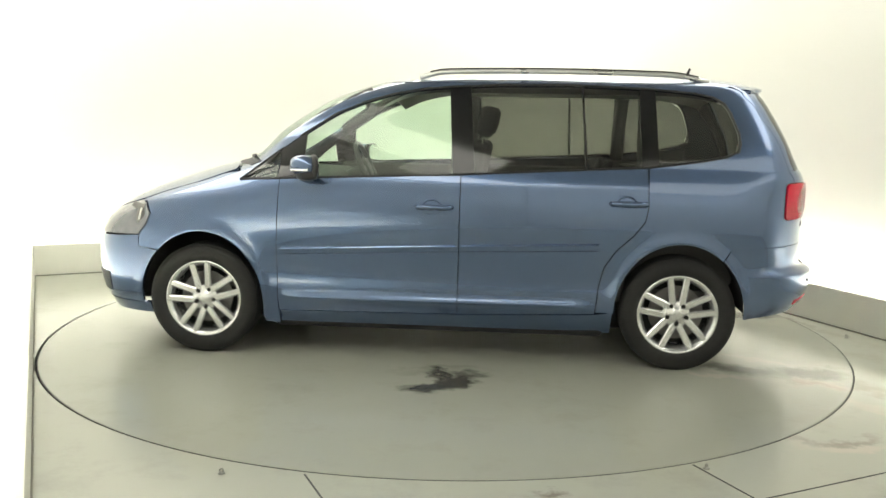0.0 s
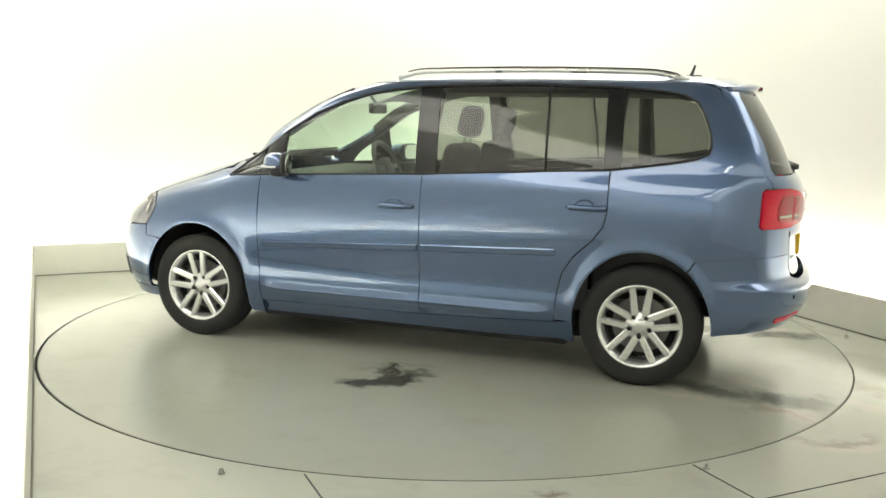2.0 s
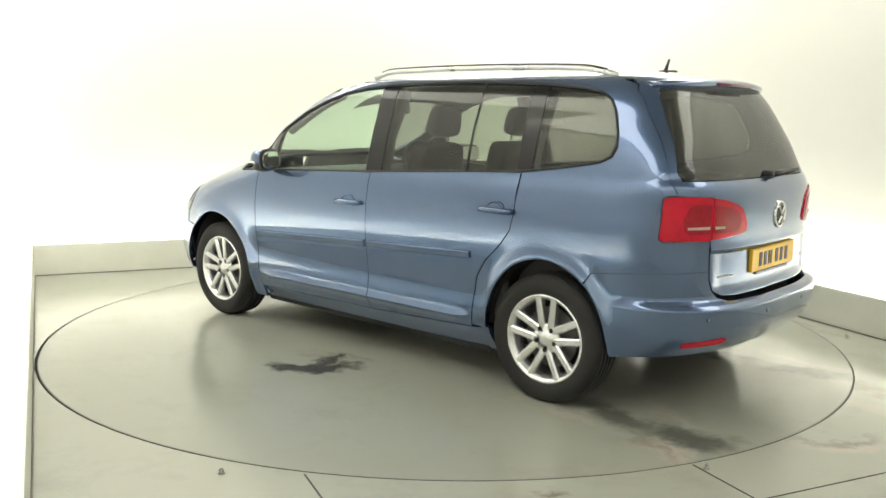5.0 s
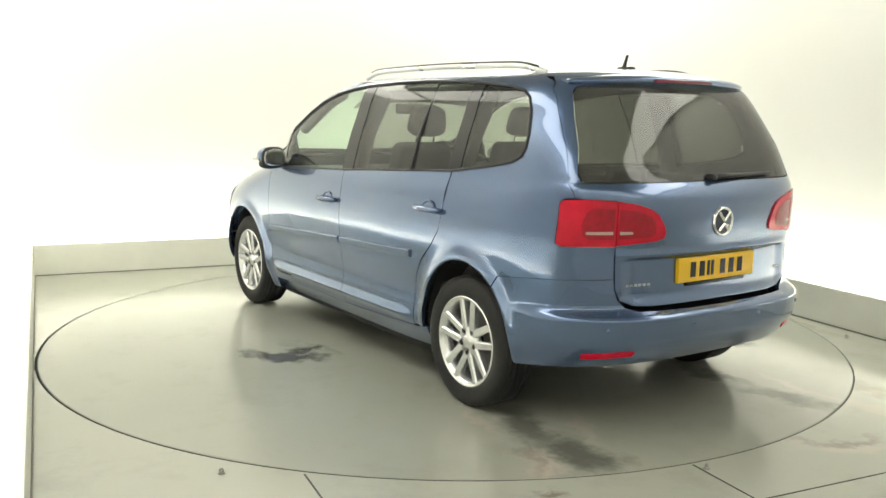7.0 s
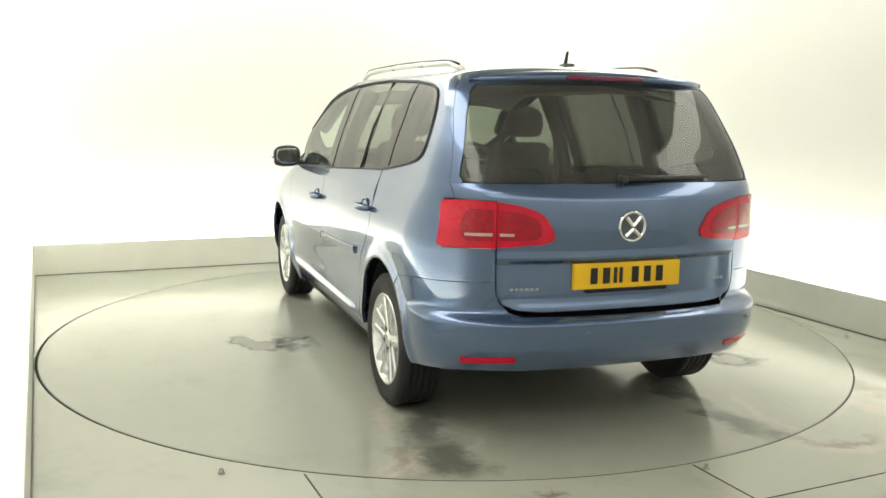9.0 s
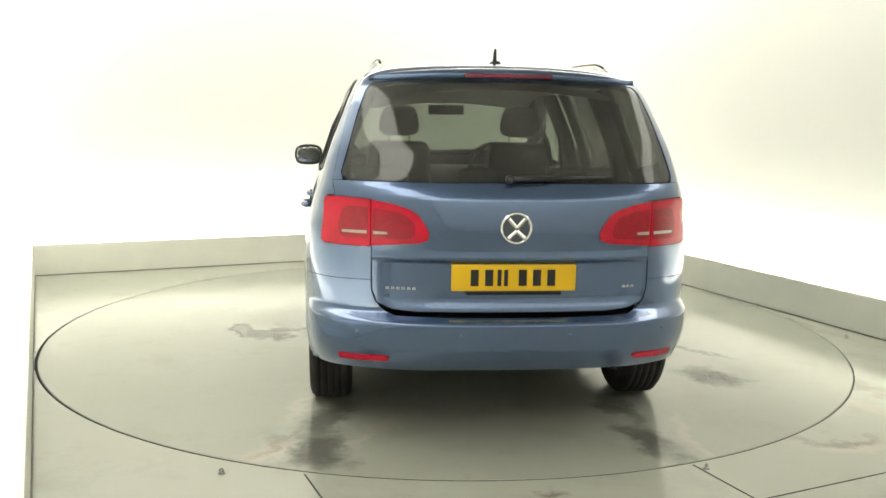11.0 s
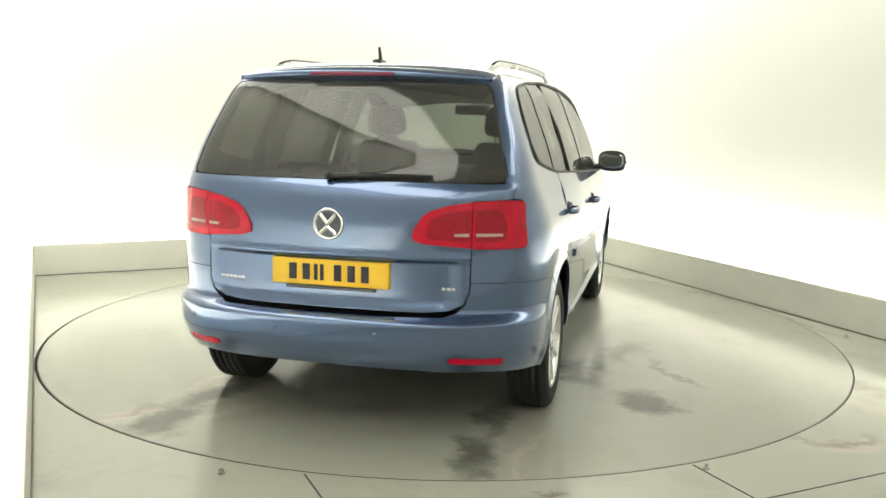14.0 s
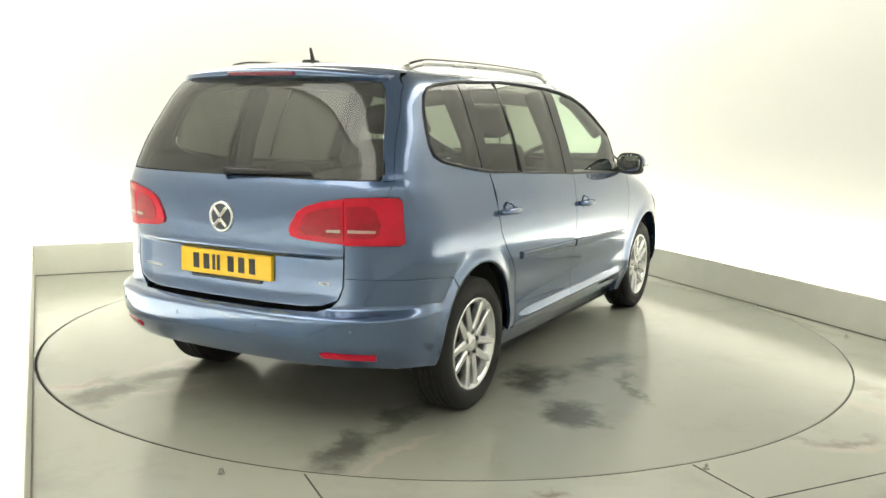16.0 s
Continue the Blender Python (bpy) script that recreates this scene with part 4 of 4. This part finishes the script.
    plate = part("number_plate", bm, M_PLATE, gate, "yellow number plate with dark bars")
    xs = [-0.165, -0.105, -0.062, -0.035, 0.035, 0.095, 0.155]
    for i, y in enumerate(xs):
        w = 0.008 if i in (2, 3) else 0.0165
        bm = bmesh.new()
        box(bm, px - 0.0085, px - 0.005, -y - w, -y + w, 0.684, 0.752)
        part("bar", bm, M_BLACK, plate)
    bm = bmesh.new()
    box(bm, px - 0.004, px + 0.03, -0.20, 0.20, 0.645, 0.662, 0.004)
    part("plate_lamp_trim", bm, M_GLOSSBLACK, gate)
    # round badge: chrome ring with a plain chevron
    bx = map_rear(math.pi / 2, 0.925, lambda x, y, z: 0.0).x
    bm = bmesh.new()
    lathe(bm, [(0.052, 0.006), (0.056, -0.006), (0.063, -0.009), (0.067, -0.004), (0.068, 0.008)], 40, "X", (bx, 0, 0.925))
    badge = part("badge", bm, M_CHROME, gate, "round chrome badge", True)
    bm = bmesh.new()
    lathe(bm, [(0.055, -0.002), (0.001, -0.004)], 32, "X", (bx, 0, 0.925))
    part("badge_ground", bm, M_BADGE, badge)
    bm = bmesh.new()
    for a, b in (((-0.034, 0.040), (0.0, 0.002)), ((0.034, 0.040), (0.0, 0.002)), ((-0.034, -0.040), (0.0, -0.010)), ((0.034, -0.040), (0.0, -0.010))):
        tube(bm, [(bx - 0.007, a[0], 0.925 + a[1]), (bx - 0.007, b[0], 0.925 + b[1])], 0.009, 6)
    part("chevron", bm, M_CHROME, badge)
    # small letterings as plain bars
    for y0, y1, z0 in ((0.53, 0.40, 0.668), (-0.47, -0.53, 0.672)):
        bm = bmesh.new()
        xx = min(map_rear(to_param("y", (y0 + y1) / 2, z0, "rear"), z0, gate_off).x, -1.0)
        k = 6 if y0 > 0 else 3
        for i in range(k):
            a = y0 + (y1 - y0) * (i + 0.12) / k
            b = y0 + (y1 - y0) * (i + 0.82) / k
            xa = map_rear(to_param("y", (a + b) / 2, z0, "rear"), z0, gate_off).x
            box(bm, xa - 0.003, xa + 0.004, min(a, b), max(a, b), z0 - 0.0055, z0 + 0.0055)
        part("lettering_bar", bm, M_SMALLCHROME, gate)
    # rear wiper
    p = map_rear(to_param("y", 0.0, 1.125, "rear"), 1.125, lambda x, y, z: 0.02)
    bm = bmesh.new()
    tube(bm, [(p.x - 0.005, 0.03, 1.119), (p.x + 0.0, -0.1, 1.124), (p.x + 0.022, -0.42, 1.127)], [0.013, 0.011, 0.007], 8)
    lathe(bm, [(0.001, -0.02), (0.014, -0.02), (0.018, 0.0), (0.018, 0.03)], 16, "X", (p.x, 0.02, 1.118))
    part("rear_wiper", bm, M_BLACK, gate, "black rear wiper", True)


build_ends()


# ---------- under the skin ----------
def build_chassis():
    bm = bmesh.new()
    box(bm, -1.45, 1.80, -0.55, 0.55, 0.135, 0.46, 0.05)
    box(bm, -0.95, 0.95, -0.76, 0.76, 0.137, 0.30, 0.03)
    box(bm, -1.98, -1.72, -0.62, 0.62, 0.31, 0.55, 0.05)
    box(bm, 1.72, 1.92, -0.62, 0.62, 0.24, 0.60, 0.05)
    part("underbody", bm, M_UNDER, car)
    for cx in (WHEEL_X, -WHEEL_X):
        for sg in (1, -1):
            n = 22
            vs, fs = [], []
            for i in range(n + 1):
                t = radians(2 + 176 * i / n)
                x, z = cx + (ARCH_X + 0.008) * math.cos(t), WHEEL_Z + (ARCH_Z + 0.008) * math.sin(t)
                vs += [(x, sg * 0.825, z), (x, sg * 0.52, z)]
            vs.append((cx, sg * 0.52, WHEEL_Z))
            for i in range(n):
                fs += [(2 * i, 2 * i + 1, 2 * i + 3, 2 * i + 2), (2 * i + 1, len(vs) - 1, 2 * i + 3)]
            mesh_ob("arch_liner", vs, fs, M_UNDER, car)


def build_wheel():
    """One alloy wheel about the y axis, outer face towards +y."""
    w = new("wheel")
    R = 0.316
    bm = bmesh.new()
    prof = [(0.212, -0.19), (0.25, -0.198), (0.295, -0.192), (0.310, -0.178)]
    y = -0.172
    while y < -0.032:
        prof += [(R, y), (R, y + 0.024), (R - 0.008, y + 0.0245), (R - 0.008, y + 0.0315)]
        y += 0.032
    prof += [(R, -0.028), (0.310, -0.016), (0.299, -0.004), (0.275, 0.004), (0.247, 0.003), (0.226, -0.004), (0.218, -0.010)]
    lathe(bm, prof, 56, "Y")
    part("tyre", bm, M_RUBBER, w, "black rubber tyre", True)
    bm = bmesh.new()
    lathe(bm, [(0.205, -0.19), (0.188, -0.15), (0.184, -0.05), (0.195, -0.022), (0.205, -0.010), (0.214, -0.003), (0.221, -0.004), (0.222, -0.014), (0.214, -0.03)], 56, "Y")
    rim = part("rim", bm, M_ALLOY, w, "silver alloy rim", True)
    for k in range(5):
        for side in (-1, 1):
            bm = bmesh.new()
            a0 = radians(90 + 72 * k)
            pts = []
            for t in (0, 0.35, 0.7, 1.0):
                r = 0.050 + 0.155 * t
                o = side * (0.025 + 0.021 * t)
                pts.append((r * math.cos(a0) - o * math.sin(a0), -0.024 + 0.012 * t, r * math.sin(a0) + o * math.cos(a0)))
            d = Vector((math.cos(a0), 0, math.sin(a0)))
            s = Vector((-math.sin(a0), 0, math.cos(a0)))
            rows = []
            for i, p in enumerate(pts):
                hw = 0.0200 - 0.0008 * i
                p = Vector(p)
                rows.append([bm.verts.new(p + s * q * hw + Vector((0, h, 0))) for q, h in ((-1, -0.03), (-1, -0.003), (-0.6, 0.004), (0.6, 0.004), (1, -0.003), (1, -0.03))])
            for a, b in zip(rows, rows[1:]):
                for j in range(6):
                    bm.faces.new((a[j], a[(j + 1) % 6], b[(j + 1) % 6], b[j]))
            part("spoke", bm, M_ALLOY, rim)
    bm = bmesh.new()
    rr = lathe(bm, [(0.078, -0.05), (0.076, -0.03), (0.066, -0.022), (0.036, -0.022), (0.034, -0.017), (0.020, -0.014), (0.001, -0.014)], 40, "Y")
    part("hub", bm, M_ALLOY, rim, smooth=True)
    for k in range(5):
        a = radians(54 + 72 * k)
        bm = bmesh.new()
        lathe(bm, [(0.013, -0.024), (0.012, -0.0195), (0.001, -0.0195)], 12, "Y", (0.056 * math.cos(a), 0, 0.056 * math.sin(a)))
        part("wheel_bolt", bm, M_GLOSSBLACK, rim)
    bm = bmesh.new()
    lathe(bm, [(0.15, -0.085), (0.15, -0.075), (0.06, -0.075)], 40, "Y")
    part("brake_disc", bm, M_ALLOYDARK, rim)
    bm = bmesh.new()
    lathe(bm, [(0.19, -0.13), (0.001, -0.13)], 40, "Y")
    part("brake_shield", bm, M_UNDER, rim)
    return w


def place_wheels():
    w = build_wheel()
    w.parent = car
    w.matrix_basis = pose(WHEEL_X, 0.858, WHEEL_Z, 0, 7, 0)
    for x, y, rz, ry in ((-WHEEL_X, 0.856, 0, 0), (WHEEL_X, -0.858, 180, 20), (-WHEEL_X, -0.856, 180, 33)):
        copy_thing(w, pose(x, y, WHEEL_Z) @ pose(0, 0, 0, 0, 0, rz) @ pose(0, 0, 0, 0, ry, 0))


# ---------- cabin ----------
def seat(name, x, y, w, back_top, low=0.0, tilt=12, head_w=0.13):
    s = new(name)
    bm = bmesh.new()
    box(bm, -0.27, 0.25, -w, w, 0.0, 0.15, 0.05, 3)
    part("seat", bm, M_SEAT, s, smooth=True)
    h = back_top - 0.55
    bm = bmesh.new()
    box(bm, -0.055, 0.055, -w, w, 0.0, h, 0.045, 3)
    for v in bm.verts:
        t = v.co.z / h
        v.co.y *= 1 - 0.28 * max(0, t - 0.55) / 0.45
        v.co.x += 0.03 * abs(v.co.y / w) * (1 if v.co.x > 0 else 0.3)
    bmesh.ops.transform(bm, matrix=pose(-0.27, 0, 0.06, 0, -tilt, 0), verts=bm.verts)
    part("backrest", bm, M_SEAT, s, smooth=True)
    if head_w:
        m = pose(-0.27, 0, 0.06, 0, -tilt, 0)
        bm = bmesh.new()
        pebble(bm, (0, 0, h + 0.135 - 1.5 * low), (0.055, head_w, 0.092 - 0.5 * low), 0.55)
        for v in bm.verts:
            v.co.y *= 1 - 0.22 * (v.co.z - h - 0.05) / 0.19
        bmesh.ops.transform(bm, matrix=m, verts=bm.verts)
        part("headrest", bm, M_SEAT, s, "padded headrest on two posts", True)
        for q in (-0.06, 0.06):
            bm = bmesh.new()
            tube(bm, [m @ Vector((0, q, h - 0.02)), m @ Vector((0, q, h + 0.08))], 0.006, 8)
            part("headrest_post", bm, M_CHROME, s)
    s.parent = car
    s.matrix_basis = pose(x, y, 0.42)
    return s


def build_cabin():
    seat("front_seat", 0.20, 0.37, 0.25, 1.29)
    seat("front_seat", 0.20, -0.37, 0.25, 1.29)
    for y in (0.48, 0.0, -0.48):
        seat("rear_seat", -0.62, y, 0.215, 1.06, tilt=14, low=0.05, head_w=0.12)
    bm = bmesh.new()
    box(bm, -1.55, 1.25, -0.74, 0.74, 0.36, 0.42)
    box(bm, -1.92, -1.10, -0.56, 0.56, 0.50, 0.60, 0.02)
    part("cabin_floor", bm, M_TRIM, car)
    bm = bmesh.new()
    box(bm, 0.72, 1.10, -0.72, 0.72, 0.62, 1.0, 0.07, 3)
    for v in bm.verts:
        if v.co.z > 0.85:
            v.co.z -= 0.10 * max(0, (0.85 - v.co.x))
    dash = part("dashboard", bm, M_DASH, car, smooth=True)
    # steering wheel on the right-hand side
    bm = bmesh.new()
    m = pose(0.60, -0.37, 1.0, 0, -66, 0)
    tube(bm, [m @ Vector((0.185 * math.cos(k * 0.2618), 0.185 * math.sin(k * 0.2618), 0)) for k in range(24)], 0.016, 8, closed=True)
    box(bm, -0.07, 0.07, -0.06, 0.06, -0.03, 0.02, 0.02, 2, m)
    box(bm, -0.02, 0.02, -0.18, 0.18, -0.015, 0.005, 0.004, 2, m)
    tube(bm, [m @ Vector((0, 0, -0.02)), m @ Vector((0, 0, -0.22))], 0.04, 10)
    part("steering_wheel", bm, M_DASH, car, "dark steering wheel on the offside", True)
    bm = bmesh.new()
    box(bm, 0.50, 0.53, -0.125, 0.125, 1.37, 1.44, 0.014, 2)
    tube(bm, [(0.52, 0, 1.43), (0.58, 0, 1.50)], 0.012, 8)
    part("rear_view_mirror", bm, M_BLACK, car)
    # headliner under the roof
    vs, fs = [], []
    n, k = 20, 10
    for i in range(n + 1):
        x = 0.36 - 2.02 * i / n
        for j in range(k + 1):
            y = -0.54 + 1.08 * j / k
            vs.append((x, y, 1.55 - 0.05 * (y / 0.54) ** 2 - 0.10 * max(0, (x - 0.0) / 0.36) ** 2 - 0.06 * max(0, (-1.2 - x) / 0.46) ** 2))
    for i in range(n):
        for j in range(k):
            fs.append((i * (k + 1) + j, i * (k + 1) + j + 1, (i + 1) * (k + 1) + j + 1, (i + 1) * (k + 1) + j))
    mesh_ob("headliner", vs, fs, M_LINER, car)
    for sg in (1, -1):
        # inner door cards and pillars
        bm = bmesh.new()
        box(bm, -1.05, 0.85, sg * 0.765 - 0.02, sg * 0.765 + 0.02, 0.35, 1.015, 0.015)
        part("door_card", bm, M_TRIM, car)
        bm = bmesh.new()
        box(bm, -1.66, -1.05, sg * 0.66 - 0.02, sg * 0.66 + 0.02, 0.45, 1.07, 0.015)
        part("boot_side_trim", bm, M_TRIM, car)
        for x0, x1, zt in ((-0.09, -0.17, 1.50), (-1.12, -1.20, 1.50)):
            bm = bmesh.new()
            tube(bm, [(x0 - 0.02, sg * 0.755, 1.0), (x0 - 0.02, sg * 0.69, 1.25), (x0 - 0.03, sg * 0.575, zt)], 0.045, 8)
            part("pillar_trim", bm, M_TRIM, car, smooth=True)
    bm = bmesh.new()
    box(bm, -1.98, -1.94, -0.48, 0.48, 0.62, 1.05, 0.012)
    part("tailgate_card", bm, M_TRIM, car)
    # parcel blind roll behind the rear seats
    bm = bmesh.new()
    box(bm, -1.10, -1.02, -0.58, 0.58, 0.94, 1.02, 0.03, 3)
    part("load_cover", bm, M_BLACK, car, "rolled dark load cover", True)
    # seat belts at the pillars
    for sg in (1, -1):
        bm = bmesh.new()
        tube(bm, [(-0.12, sg * 0.64, 1.36), (-0.10, sg * 0.68, 1.1), (-0.05, sg * 0.70, 0.6)], 0.018, 6, flat=0.2)
        part("seat_belt", bm, M_BLACK, car)


build_chassis()
place_wheels()
build_cabin()


def motions():
    walk(turntable, [(t, pose(0, 0, 0, 0, 0, a)) for t, a in TURN])
    walk(car, [(t, pose(0, 0, 0, 0, 0, a) @ pose(CAR_X, CAR_Y, 0.011)) for t, a in TURN])


motions()
